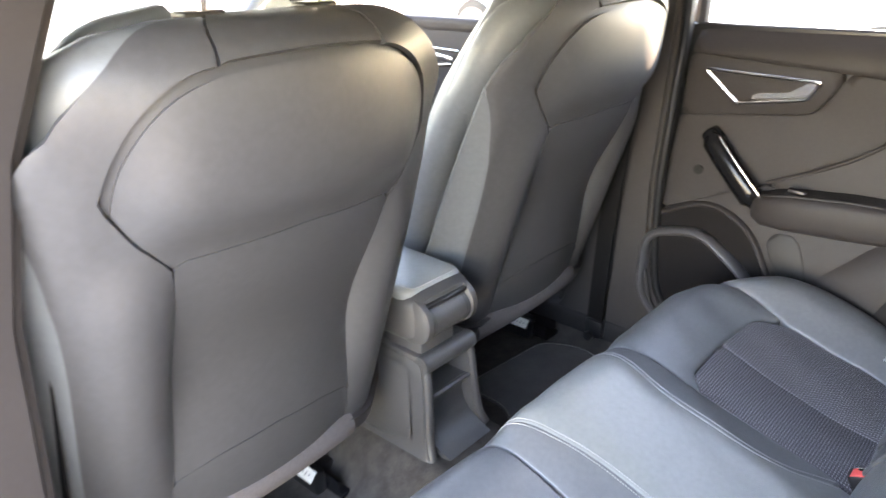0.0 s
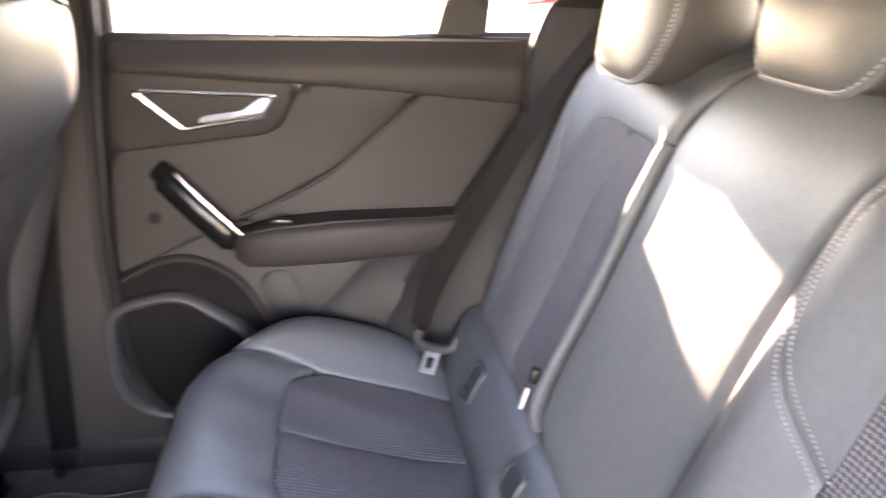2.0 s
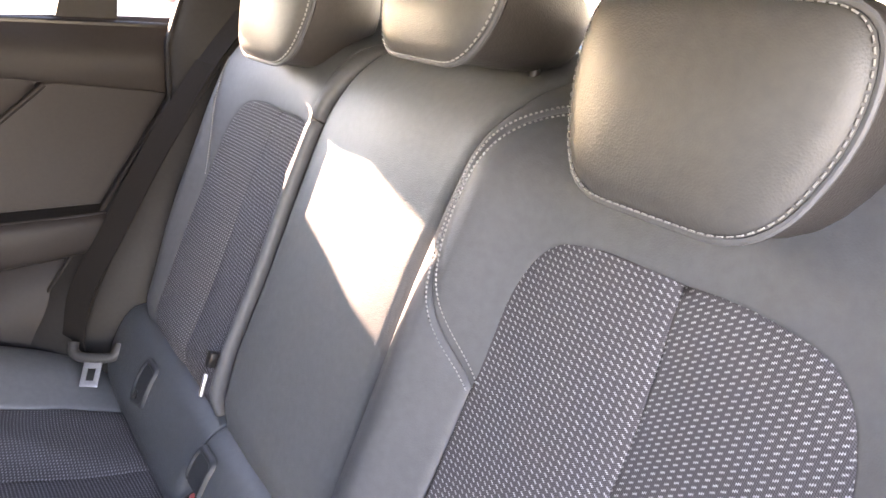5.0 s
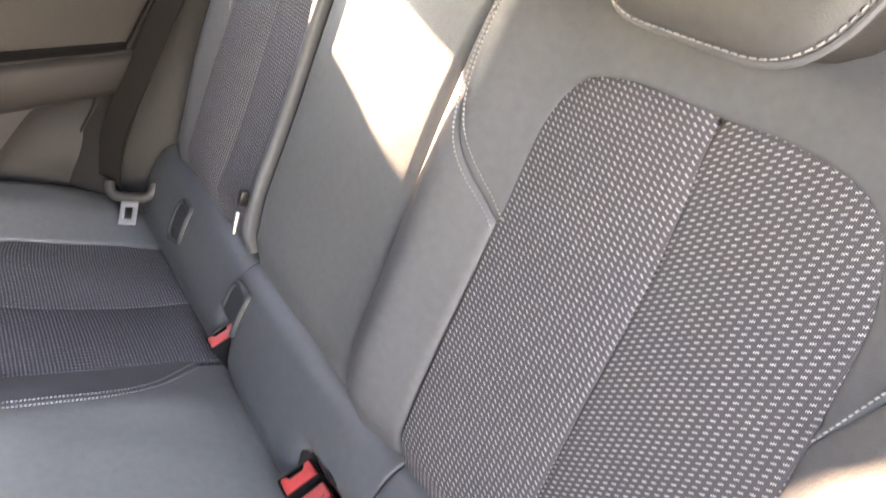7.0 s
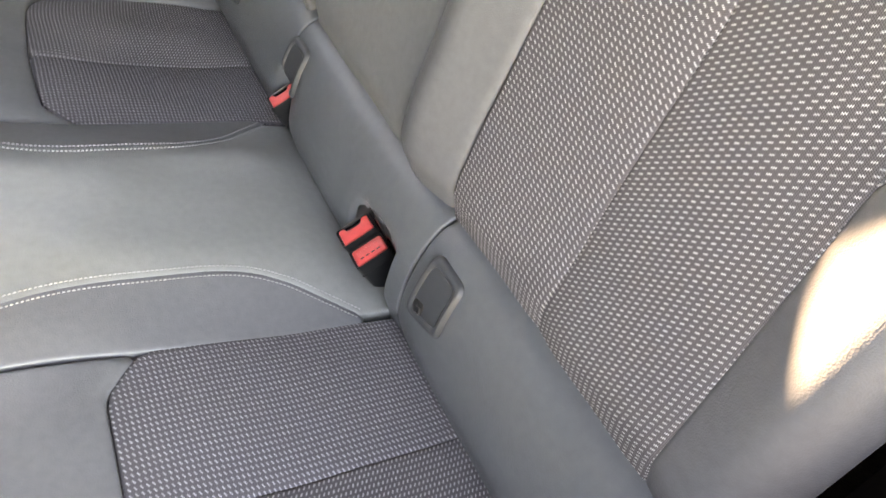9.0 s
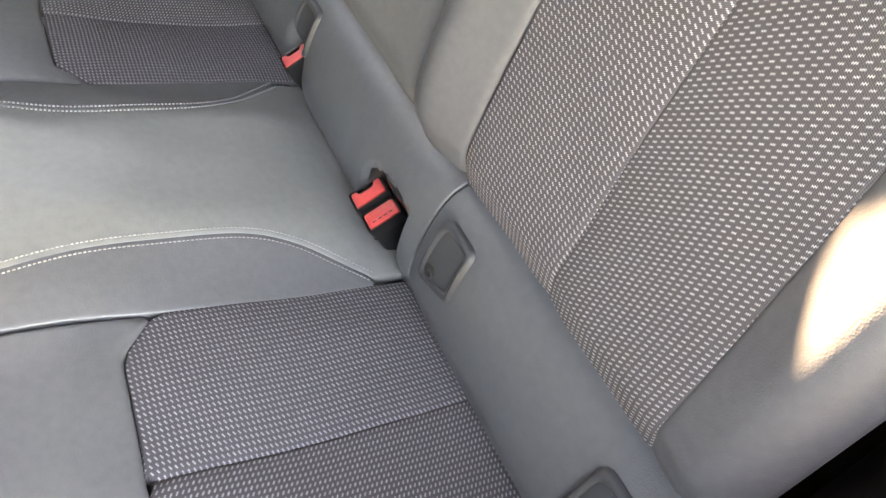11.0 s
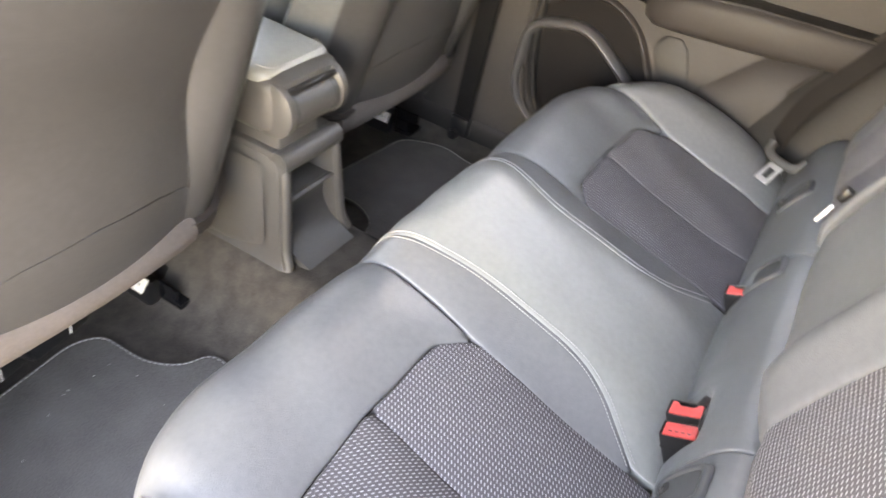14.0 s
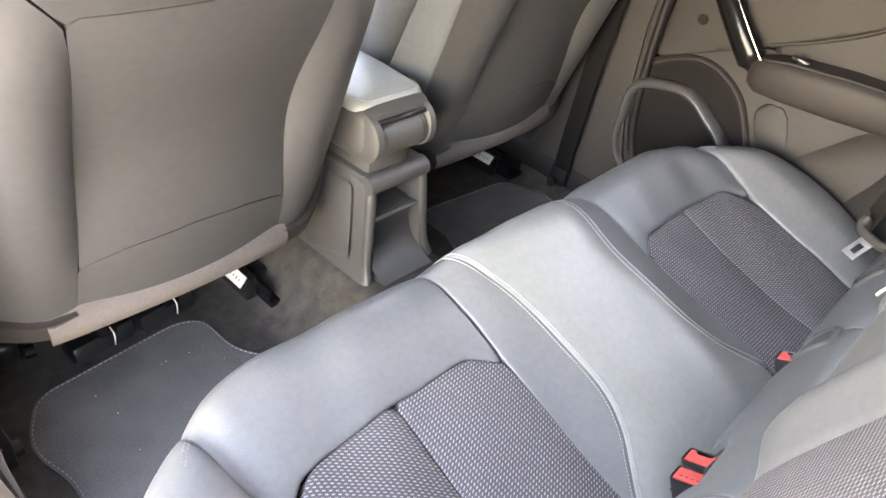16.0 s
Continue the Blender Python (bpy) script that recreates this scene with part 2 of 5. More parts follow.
def resample(pts, step, closed=False):
    p = np.array(pts, float)
    if closed:
        p = np.vstack((p, p[:1]))
    d = np.concatenate(([0], np.cumsum(np.linalg.norm(np.diff(p, axis=0), axis=1))))
    n = max(2, int(round(d[-1] / step)) + 1)
    s = np.linspace(0, d[-1], n)
    out = np.stack([np.interp(s, d, p[:, k]) for k in range(p.shape[1])], 1)
    return out[:-1] if closed else out


def rounded(pts, r=0.02, n=6):
    """A closed outline with filleted corners; a point may carry its own radius as a third number."""
    out, k = [], len(pts)
    for i in range(k):
        a, b, c = (np.array(pts[j % k][:2], float) for j in (i - 1, i, i + 1))
        rad = pts[i][2] if len(pts[i]) > 2 else r
        la, lc = np.linalg.norm(a - b), np.linalg.norm(c - b)
        q = min(rad, la * 0.48, lc * 0.48)
        if q < 1e-4:
            out.append(b)
            continue
        p, s = b + (a - b) / la * q, b + (c - b) / lc * q
        for t in np.linspace(0, 1, n):
            out.append((1 - t) ** 2 * p + 2 * t * (1 - t) * b + t * t * s)
    return np.array(out)


def inside(pts, poly):
    x, y = pts[:, 0], pts[:, 1]
    res = np.zeros(len(pts), bool)
    j = len(poly) - 1
    for i in range(len(poly)):
        xi, yi, xj, yj = *poly[i], *poly[j]
        hit = ((yi > y) != (yj > y))
        with np.errstate(divide="ignore", invalid="ignore"):
            hit &= x < (xj - xi) * (y - yi) / (yj - yi) + xi
        res ^= hit
        j = i
    return res


def edge_distance(pts, poly):
    best = np.full(len(pts), 9.0)
    for a, b in zip(poly, np.roll(poly, -1, axis=0)):
        ab = b - a
        t = np.clip(((pts - a) @ ab) / max(ab @ ab, 1e-12), 0, 1)
        best = np.minimum(best, np.linalg.norm(pts - (a + t[:, None] * ab), axis=1))
    return best


def surface(S, uv, flip=False):
    """Places and normals of a carrier surface at rows of (u, v)."""
    e = 0.002
    u, v = uv[:, 0], uv[:, 1]
    p = S(u, v)
    nrm = np.cross(S(u + e, v) - S(u - e, v), S(u, v + e) - S(u, v - e))
    nrm /= np.linalg.norm(nrm, axis=1)[:, None]
    return p, (-nrm if flip else nrm)


def panel(name, parent, mat, outline, S, thick=0.02, roll=0.012, crown=0.004, step=0.014, drop=None, extra=None, flip=False, label="", grow=0.0008):
    """An upholstered or moulded panel: an outline on a carrier surface, its edges rolled down, its middle crowned, closed behind."""
    from mathutils.geometry import delaunay_2d_cdt
    poly = resample(outline, step, True)
    area = np.sum(poly[:, 0] * np.roll(poly[:, 1], -1) - np.roll(poly[:, 0], -1) * poly[:, 1])
    if area < 0:
        poly = poly[::-1].copy()
    tang = np.roll(poly, -1, 0) - np.roll(poly, 1, 0)
    inward = np.stack((-tang[:, 1], tang[:, 0]), 1) / np.maximum(np.linalg.norm(tang, axis=1), 1e-9)[:, None]
    poly = poly - inward * grow
    nb = len(poly)
    rings = []
    for q in (0.12, 0.35, 0.7, 1.05):
        ring = poly + inward * roll * q
        ok = inside(ring, poly)
        ok &= edge_distance(ring, poly) > roll * q * 0.9
        rings.append(ring[ok])
    lo, hi = poly.min(0), poly.max(0)
    gx, gy = np.meshgrid(np.arange(lo[0], hi[0], step), np.arange(lo[1], hi[1], step))
    grid = np.stack((gx.ravel(), gy.ravel()), 1) + 0.0007
    ok = inside(grid, poly)
    grid = grid[ok]
    grid = grid[edge_distance(grid, poly) > roll * 1.2 + step * 0.3]
    allp = np.vstack((poly, *rings, grid))
    res = delaunay_2d_cdt([Vector(p) for p in allp.tolist()], [(i, (i + 1) % nb) for i in range(nb)], [], 1, 1e-7)
    uv = np.array([tuple(v) for v in res[0]])
    tris = [tuple(f) for f in res[2]]
    d = edge_distance(uv, poly)
    t = np.clip(d / roll, 0, 1)
    drop = roll * 0.7 if drop is None else drop
    h = -drop * (1 - np.sqrt(np.maximum(0, 1 - (1 - t) ** 2))) + crown * (1 - np.exp(-d / 0.04))
    if extra is not None:
        h = h + extra(uv[:, 0], uv[:, 1], d)
    p, nrm = surface(S, uv, flip)
    top, bot = p + nrm * h[:, None], p - nrm * thick
    n = len(uv)
    count = {}
    for f in tris:
        for a, b in zip(f, f[1:] + f[:1]):
            count[(a, b)] = 1
    rim = [(a, b) for a, b in count if (b, a) not in count]
    faces = list(tris) + [(f[0] + n, f[2] + n, f[1] + n) for f in tris] + [(b, a, a + n, b + n) for a, b in rim]
    if flip:
        faces = [f[::-1] for f in faces]
    flat = uv.copy()        # the weave follows true lengths along the surface
    for k in (0, 1):
        line = np.tile(uv.mean(0), (160, 1))
        line[:, k] = np.linspace(uv[:, k].min(), uv[:, k].max(), 160)
        run = np.concatenate(([0], np.cumsum(np.linalg.norm(np.diff(S(line[:, 0], line[:, 1]), axis=0), axis=1))))
        flat[:, k] = np.interp(uv[:, k], line[:, k], run)
    ob = link_mesh(name, np.vstack((top, bot)), faces, mat, parent, label, uvs=np.vstack((flat, flat)))
    ob.data.set_sharp_from_angle(angle=radians(60))
    return ob


def loft(rings, closed=True, caps=True):
    """Quads between rings of equal length."""
    bm = bmesh.new()
    rows = [[bm.verts.new(tuple(map(float, p))) for p in r] for r in rings]
    k = len(rings[0])
    for a, b in zip(rows, rows[1:]):
        for i in range(k if closed else k - 1):
            bm.faces.new((a[i], a[(i + 1) % k], b[(i + 1) % k], b[i]))
    if caps:
        bm.faces.new(rows[0][::-1]), bm.faces.new(rows[-1])
    return bm


def tube(pts, r, n=10, caps=True, squash=1.0):
    """A round bar along points; r may be a list."""
    pts = np.array(pts, float)
    t = np.gradient(pts, axis=0)
    t /= np.linalg.norm(t, axis=1)[:, None]
    side = np.cross(t[0], (0, 0, 1) if abs(t[0][2]) < 0.9 else (0, 1, 0))
    rings = []
    for i, (p, q) in enumerate(zip(pts, t)):
        side = side - q * (side @ q)
        side /= np.linalg.norm(side)
        up = np.cross(q, side)
        rad = r[i] if isinstance(r, (list, np.ndarray)) else r
        rings.append([p + rad * (math.cos(a) * side + squash * math.sin(a) * up) for a in np.linspace(0, 2 * math.pi, n, endpoint=False)])
    return loft(rings, True, caps)


def strap(pts, across, thick=0.0013):
    """A flat band along points; across: the half-width vector at each point or one for all."""
    pts = np.array(pts, float)
    w = np.broadcast_to(np.array(across, float), pts.shape)
    t = np.gradient(pts, axis=0)
    nrm = np.cross(t, w)
    nrm /= np.linalg.norm(nrm, axis=1)[:, None]
    return loft([[p - a + b * thick, p + a + b * thick, p + a - b * thick, p - a - b * thick] for p, a, b in zip(pts, w, nrm)])


def stitches(parent, S, line, lift=0.0015, pitch=0.0040, length=0.0027, width=0.00032, flip=False, label=""):
    """Single thread stitches along a line on a carrier surface."""
    uv = resample(line, pitch)
    mid = (uv[:-1] + uv[1:]) / 2
    p, nrm = surface(S, uv, flip)
    m, nm = surface(S, mid, flip)
    verts, faces = [], []
    h = lift(mid) if callable(lift) else np.full(len(mid), lift)
    for i in range(len(mid)):
        t = p[i + 1] - p[i]
        t = t / max(np.linalg.norm(t), 1e-9)
        s = np.cross(nm[i], t)
        c = m[i] + nm[i] * h[i]
        k = len(verts)
        for a in (-1, 1):
            verts.append(c + t * a * length / 2 - s * width - nm[i] * 0.001)
            verts.append(c + t * a * length / 2 + s * width - nm[i] * 0.001)
            verts.append(c + t * a * length * 0.36 + s * width * 0.7 + nm[i] * 0.0007)
            verts.append(c + t * a * length * 0.36 - s * width * 0.7 + nm[i] * 0.0007)
        faces += [(k, k + 1, k + 2, k + 3), (k + 7, k + 6, k + 5, k + 4), (k, k + 3, k + 7, k + 4), (k + 1, k + 5, k + 6, k + 2), (k + 3, k + 2, k + 6, k + 7)]
    ob = link_mesh("stitching", verts, faces, STITCH, parent, label or "pale thread stitching", smooth=False)
    return tagged(ob, kind="stuff")


def offset_line(line, d):
    line = np.array(line, float)
    t = np.gradient(line, axis=0)
    t /= np.linalg.norm(t, axis=1)[:, None]
    return line + d * np.stack((-t[:, 1], t[:, 0]), 1)


def bump1(x, c, w):
    return np.exp(-((x - c) / w) ** 2)


# ---- carrier surfaces of the rear seat ----
def profile(ctrl):
    c = curve_points(ctrl, 12)
    c = c[np.argsort(c[:, 0])]
    return c[:, 0], c[:, 1], c[:, 2]


CV, CY, CZ = profile([(-0.02, -0.02, 0.545), (0.06, 0.06, 0.563), (0.15, 0.15, 0.590), (0.25, 0.25, 0.620), (0.34, 0.34, 0.648), (0.40, 0.40, 0.667), (0.44, 0.44, 0.676),
                      (0.475, 0.472, 0.669), (0.505, 0.492, 0.646), (0.55, 0.503, 0.60), (0.63, 0.499, 0.52), (0.73, 0.487, 0.42), (0.80, 0.477, 0.35)])
BV, BY, BZ = profile([(0.58, 0.075, 0.58), (0.70, 0.028, 0.70), (0.85, -0.030, 0.85), (1.0, -0.089, 1.0), (1.08, -0.120, 1.08), (1.13, -0.142, 1.128), (1.17, -0.166, 1.158), (1.21, -0.20, 1.178), (1.30, -0.29, 1.198), (1.40, -0.39, 1.208)])
RV, RY, RZ = profile([(0.50, 0.055, 0.50), (0.565, 0.064, 0.565), (0.60, 0.070, 0.60), (0.63, 0.065, 0.63), (0.66, 0.056, 0.659), (0.69, 0.042, 0.687), (0.715, 0.025, 0.707), (0.735, 0.005, 0.714), (0.76, -0.016, 0.709)])


def step01(x):
    x = np.clip(x, 0, 1)
    return x * x * (3 - 2 * x)


def cushion(u, v):
    y, z = np.interp(v, CV, CY), np.interp(v, CV, CZ)
    a = np.abs(u)
    z = z + 0.024 * (1 - step01((a - 0.07) / 0.13)) * step01((0.60 - v) / 0.2) * step01((v - 0.02) / 0.12)
    z = z - 0.010 * bump1(a, 0.34, 0.10) * bump1(v, 0.20, 0.14)
    y = y - np.clip((a - 0.42) / 0.20, 0, 1.3) ** 2 * 0.11 * np.clip(v / 0.45, 0, 1)
    z = z + 0.026 * step01((a - 0.49) / 0.09) * step01((v - 0.02) / 0.14) * step01((0.50 - v) / 0.22)
    z = z - np.clip((a - 0.615) / 0.05, 0, 1.2) ** 2 * 0.05
    z = z - 0.007 * bump1(a - np.interp(v, (0.30, 0.318, 0.40, 0.47), (0.505, 0.512, 0.528, 0.536)), -0.008, 0.013) * step01((v - 0.32) / 0.05) * step01((0.52 - v) / 0.05)      # drawn in along the outer seam
    z = z + 0.0016 * np.sin(27 * u + 15 * v + 0.6) * np.sin(33 * v - 11 * u) + 0.0009 * np.sin(61 * u - 23 * v)      # worn, uneven padding
    return np.stack((u, y, z), 1)


def back(u, v):
    y, z = np.interp(v, BV, BY), np.interp(v, BV, BZ)
    a = np.abs(u)
    fade = step01((v - 0.66) / 0.15) * step01((1.22 - v) / 0.12)
    y = y + fade * (0.028 * bump1(u, -0.132, 0.04) + 0.013 * bump1(u, 0.208, 0.020) + np.where(u < 0, 0.026, 0.014) * step01((v - 0.74) / 0.20) * bump1(a, 0.54, 0.043) - 0.006 * bump1(a, 0.34, 0.1))
    y = y - np.clip((a - 0.525) / 0.06, 0, 1.3) ** 2 * 0.06
    y = y - 0.016 * step01((0.750 - v) / 0.045)        # tucked in behind the roll
    y = y + 0.0014 * np.sin(29 * u + 9 * v) * np.sin(21 * v - 13 * u + 1.0)
    return np.stack((u, y, z), 1)


def roll_bar(u, v):
    y, z = np.interp(v, RV, RY), np.interp(v, RV, RZ)
    y = y + 0.003 * (1 - step01((np.abs(u - 0.034) - 0.070) / 0.035)) * step01((0.73 - v) / 0.09)
    pair, single = (1 - step01((np.abs(u + 0.129) - 0.036) / 0.010)), (1 - step01((np.abs(u - 0.162) - 0.019) / 0.010))
    y = y - 0.042 * pair * step01((0.662 - v) / 0.020) - 0.040 * single * step01((0.660 - v) / 0.018)       # wells of the belt buckles
    return np.stack((u, y, z), 1)


def mirror(pts, s):
    return [(s * p[0], *p[1:]) for p in pts]


# ---- rear seat cushion ----
bench = thing("rear_bench", "dark grey leather rear bench with woven cloth inserts and split back", "rear bench")
bench.location = (0, 0.25, 0.36)
SEAM = [(-0.128, 0.62), (-0.126, 0.52), (-0.122, 0.44), (-0.106, 0.36), (-0.102, 0.29), (-0.108, 0.21), (-0.124, 0.165), (-0.15, 0.130), (-0.174, 0.100)]
seam_c = curve_points(SEAM, 8)
part("base_block", loft([[(x * 0.97, y, z) for x, y in ((-0.64, 0.0), (-0.64, 0.33), (-0.52, 0.44), (0.52, 0.44), (0.64, 0.33), (0.64, 0.0))] for z in (0.355, 0.53)]), BLACK, bench)
centre = [tuple(p) for p in seam_c] + [(-0.174, 0.05)] + [(0.174, 0.05)] + [(-x, y) for x, y in seam_c[::-1]]
panel("centre_panel", bench, LEATHER_LIT, np.array(centre), cushion, 0.03, 0.005, 0.003, 0.013, drop=0.0016, label="smooth grey leather centre panel, lightened for the light on it")
for s in (-1, 1):
    m = lambda pts: mirror(pts, -s)
    side = [(x, y) for x, y in seam_c] + [(-0.184, 0.095), (-0.184, 0.20), (-0.178, 0.31), (-0.174, 0.37), (-0.172, 0.44), (-0.172, 0.52), (-0.172, 0.62)]
    panel("side_strip", bench, LEATHER, np.array(m(side)), cushion, 0.03, 0.005, 0.002, 0.012, drop=0.0016)
    inner = rounded([(-0.186, 0.045, 0.004), (-0.180, 0.312, 0.012), (-0.217, 0.342, 0.012), (-0.336, 0.346, 0.003), (-0.338, 0.045, 0.003)])
    outer = rounded([(-0.340, 0.045, 0.003), (-0.338, 0.346, 0.003), (-0.472, 0.338, 0.02), (-0.505, 0.300, 0.03), (-0.503, 0.045, 0.004)])
    panel("cloth_insert", bench, CLOTH_TURNED, np.array(m(inner.tolist())), cushion, 0.03, 0.006, 0.006, 0.013, drop=0.0028, grow=0.0014, label="charcoal cloth insert with woven pale dashes")
    panel("cloth_insert", bench, CLOTH, np.array(m(outer.tolist())), cushion, 0.03, 0.006, 0.006, 0.013, drop=0.0028, grow=0.0014, label="charcoal cloth insert with woven pale dashes")
    front = [(-0.176, 0.62), (-0.176, 0.44), (-0.181, 0.314), (-0.2185, 0.3455), (-0.338, 0.3490), (-0.473, 0.3410), (-0.492, 0.332), (-0.506, 0.314), (-0.512, 0.318), (-0.528, 0.40), (-0.536, 0.47), (-0.540, 0.62)]
    panel("front_bolster", bench, LEATHER, np.array(m(front)), cushion, 0.03, 0.007, 0.008, 0.012, drop=0.004)
    sidep = [(-0.508, 0.04), (-0.509, 0.30), (-0.515, 0.318), (-0.531, 0.40), (-0.539, 0.47), (-0.543, 0.62), (-0.655, 0.62), (-0.660, 0.45), (-0.662, 0.30), (-0.660, 0.04)]
    panel("outer_bolster", bench, LEATHER, np.array(m(sidep)), cushion, 0.03, 0.007, 0.008, 0.012, drop=0.004)
    line = np.array(m([(x, y) for x, y in seam_c if y < 0.56]))
    stitches(bench, cushion, offset_line(line, 0.0055), 0.0015)
    stitches(bench, cushion, offset_line(line, -0.0055), 0.0015)
    edge = curve_points(m([(-0.541, 0.470), (-0.560, 0.456), (-0.584, 0.443), (-0.610, 0.430), (-0.640, 0.412)]), 8)
    for d in (-0.003, 0.003):
        stitches(bench, cushion, offset_line(edge, d * s), 0.003)
panel("front_apron", bench, TRIM_DARK, rounded([(-0.63, 0.625), (0.63, 0.625), (0.60, 0.79), (-0.60, 0.79)]), cushion, 0.03, 0.012, 0.003, 0.03)

# ---- rear backrest: one wide piece and one narrow piece ----
def back_panel(name, parent, mat, pts, label="", **kw):
    return panel(name, parent, mat, np.array(pts), back, flip=True, label=label, **kw)


def solid_back(x0, x1, label):
    rows = []
    for v in np.linspace(0.62, 1.33, 15):
        y, z = float(np.interp(v, BV, BY)), float(np.interp(v, BV, BZ))
        rows.append([(x0, y - 0.022, z - 0.004), (x1, y - 0.022, z - 0.004), (x1, y - 0.13, z - 0.05), (x0, y - 0.13, z - 0.05)])
    return part("backrest", loft(rows), TRIM_DARK, bench, label)


wide = solid_back(-0.550, 0.188, "wide part of the split leather backrest")
narrow = solid_back(0.200, 0.550, "narrow part of the split leather backrest")
STL = curve_points([(-0.180, 1.186), (-0.150, 1.172), (-0.127, 1.146), (-0.115, 1.105), (-0.113, 1.060), (-0.130, 1.016), (-0.160, 0.978), (-0.196, 0.947)], 8)


def seat_half(parent, s, inner, stl):
    """Cloth, yoke and bolsters of one outer place; inner: how far from the middle its cloth begins."""
    m = lambda pts: mirror(pts, -s)
    k = inner - 0.198
    f1 = rounded([(-0.198 - k, 0.69, 0.003), (-0.196 - k, 0.95, 0.03), (-0.194 - 1.1 * k, 1.030, 0.03), (-0.212 - 0.8 * k, 1.073, 0.035), (-0.262, 1.080, 0.03), (-0.327, 1.079, 0.003), (-0.339, 0.98, 0.03), (-0.346, 0.69, 0.003)]).tolist()
    f2 = rounded([(-0.348, 0.69, 0.003), (-0.341, 0.98, 0.03), (-0.329, 1.079, 0.003), (-0.380, 1.082, 0.03), (-0.440, 1.075, 0.035), (-0.468, 1.030, 0.03), (-0.478, 0.93, 0.05), (-0.492, 0.69, 0.003)]).tolist()
    for f, weave in ((f1, CLOTH_TURNED), (f2, CLOTH)):
        back_panel("cloth_insert", parent, weave, m(f), "charcoal cloth insert with woven pale dashes", thick=0.02, roll=0.004, drop=0.0025, grow=0.0018, crown=0.005, step=0.013)
    rim = resample(np.array([p for p in f2 if p[0] < -0.40 or (p[0] < -0.335 and p[1] > 1.07)]), 0.003, False)
    run = np.gradient(rim, axis=0)
    run /= np.linalg.norm(run, axis=1)[:, None]
    rim = rim + np.stack((run[:, 1], -run[:, 0]), 1) * 0.0016       # leather laid close round the cloth's outer edge
    yoke = [tuple(p) for p in stl] + [(-0.1975 - 1.05 * k, 0.960), (-0.196 - 1.1 * k, 1.030), (-0.201 - k, 1.055), (-0.216 - 0.8 * k, 1.074), (-0.262, 1.0825), (-0.327, 1.0810)] + [tuple(p) for p in rim if p[1] > 0.957] + [
                                      (-0.500, 1.010), (-0.521, 1.068), (-0.534, 1.128), (-0.528, 1.20), (-0.510, 1.34), (-0.175, 1.34)]
    back_panel("yoke", parent, BACK_LEATHER, m(yoke), thick=0.02, roll=0.004, drop=0.002, grow=0.0014, crown=0.005, step=0.013)
    outb = [(-0.4945, 0.66)] + [tuple(p) for p in rim[::-1] if 0.70 < p[1] < 0.955] + [(-0.5025, 1.0085), (-0.524, 1.0665), (-0.537, 1.128), (-0.531, 1.20), (-0.513, 1.34), (-0.545, 1.34), (-0.566, 1.20), (-0.568, 1.05), (-0.562, 0.66)]
    back_panel("outer_bolster", parent, BACK_LEATHER, m(outb), thick=0.04, roll=0.005, crown=0.006, step=0.011, drop=0.0025, grow=0.0014)
    stitches(parent, back, offset_line(np.array(m(curve_points([(-0.483, 0.956), (-0.503, 1.009), (-0.5225, 1.067), (-0.5355, 1.128)], 8).tolist())), 0.005 * s), 0.003, flip=True)


seat_half(wide, -1, 0.198, STL)
STR = curve_points([(-0.225, 1.20), (-0.226, 1.15), (-0.226, 1.10), (-0.2245, 1.06), (-0.2215, 1.01), (-0.2195, 0.97), (-0.2190, 0.948)], 6)
seat_half(narrow, 1, 0.217, STR)
strip = [tuple(p) for p in STL] + [(-0.193, 0.80), (-0.195, 0.66), (-0.100, 0.66), (-0.098, 0.72), (-0.084, 0.85), (-0.076, 1.0), (-0.080, 1.06), (-0.092, 1.12), (-0.108, 1.17), (-0.125, 1.34), (-0.176, 1.34)]
back_panel("inner_bolster", wide, BACK_LEATHER, strip, thick=0.035, roll=0.012, crown=0.006, step=0.012)
for d in (0.0055, -0.0055):
    stitches(wide, back, offset_line(STL, d), 0.002, flip=True)
mid = [(-0.093, 0.685), (-0.091, 0.72), (-0.077, 0.85), (-0.069, 1.0), (-0.073, 1.06), (-0.085, 1.12), (-0.101, 1.17), (-0.118, 1.34), (0.150, 1.34), (0.178, 1.19), (0.190, 1.10), (0.190, 0.80), (0.180, 0.685)]
back_panel("middle_panel", wide, MIDDLE_LEATHER, mid, "plain grained leather middle panel", thick=0.02, roll=0.014, crown=0.006, step=0.014)
back_panel("inner_bolster", narrow, BACK_LEATHER, [(0.1985, 0.66), (0.199, 1.09), (0.2240, 1.09), (0.2195, 1.01), (0.2150, 0.985), (0.2150, 0.66)], thick=0.035, roll=0.007, crown=0.008, step=0.010)
back_panel("shoulder_piece", narrow, BACK_LEATHER, [(0.199, 1.094), (0.2225, 1.094), (0.2215, 1.19), (0.20, 1.34), (0.16, 1.34), (0.186, 1.19)], thick=0.035, roll=0.010, crown=0.006, step=0.012)

# ---- padded roll at the foot of the backrest ----
roll = thing("seat_roll", "padded grey leather roll between rear cushion and backrest", "seat trim")
roll.location = (0, 0.05, 0.56)
for x0, x1 in ((-0.585, -0.207), (-0.203, 0.176), (0.180, 0.585)):
    panel("pad", roll, ROLL_LEATHER, rounded([(x0, 0.515), (x1, 0.515), (x1, 0.755), (x0, 0.755)], 0.004), roll_bar, 0.03, 0.003, 0.004, 0.009, flip=True)


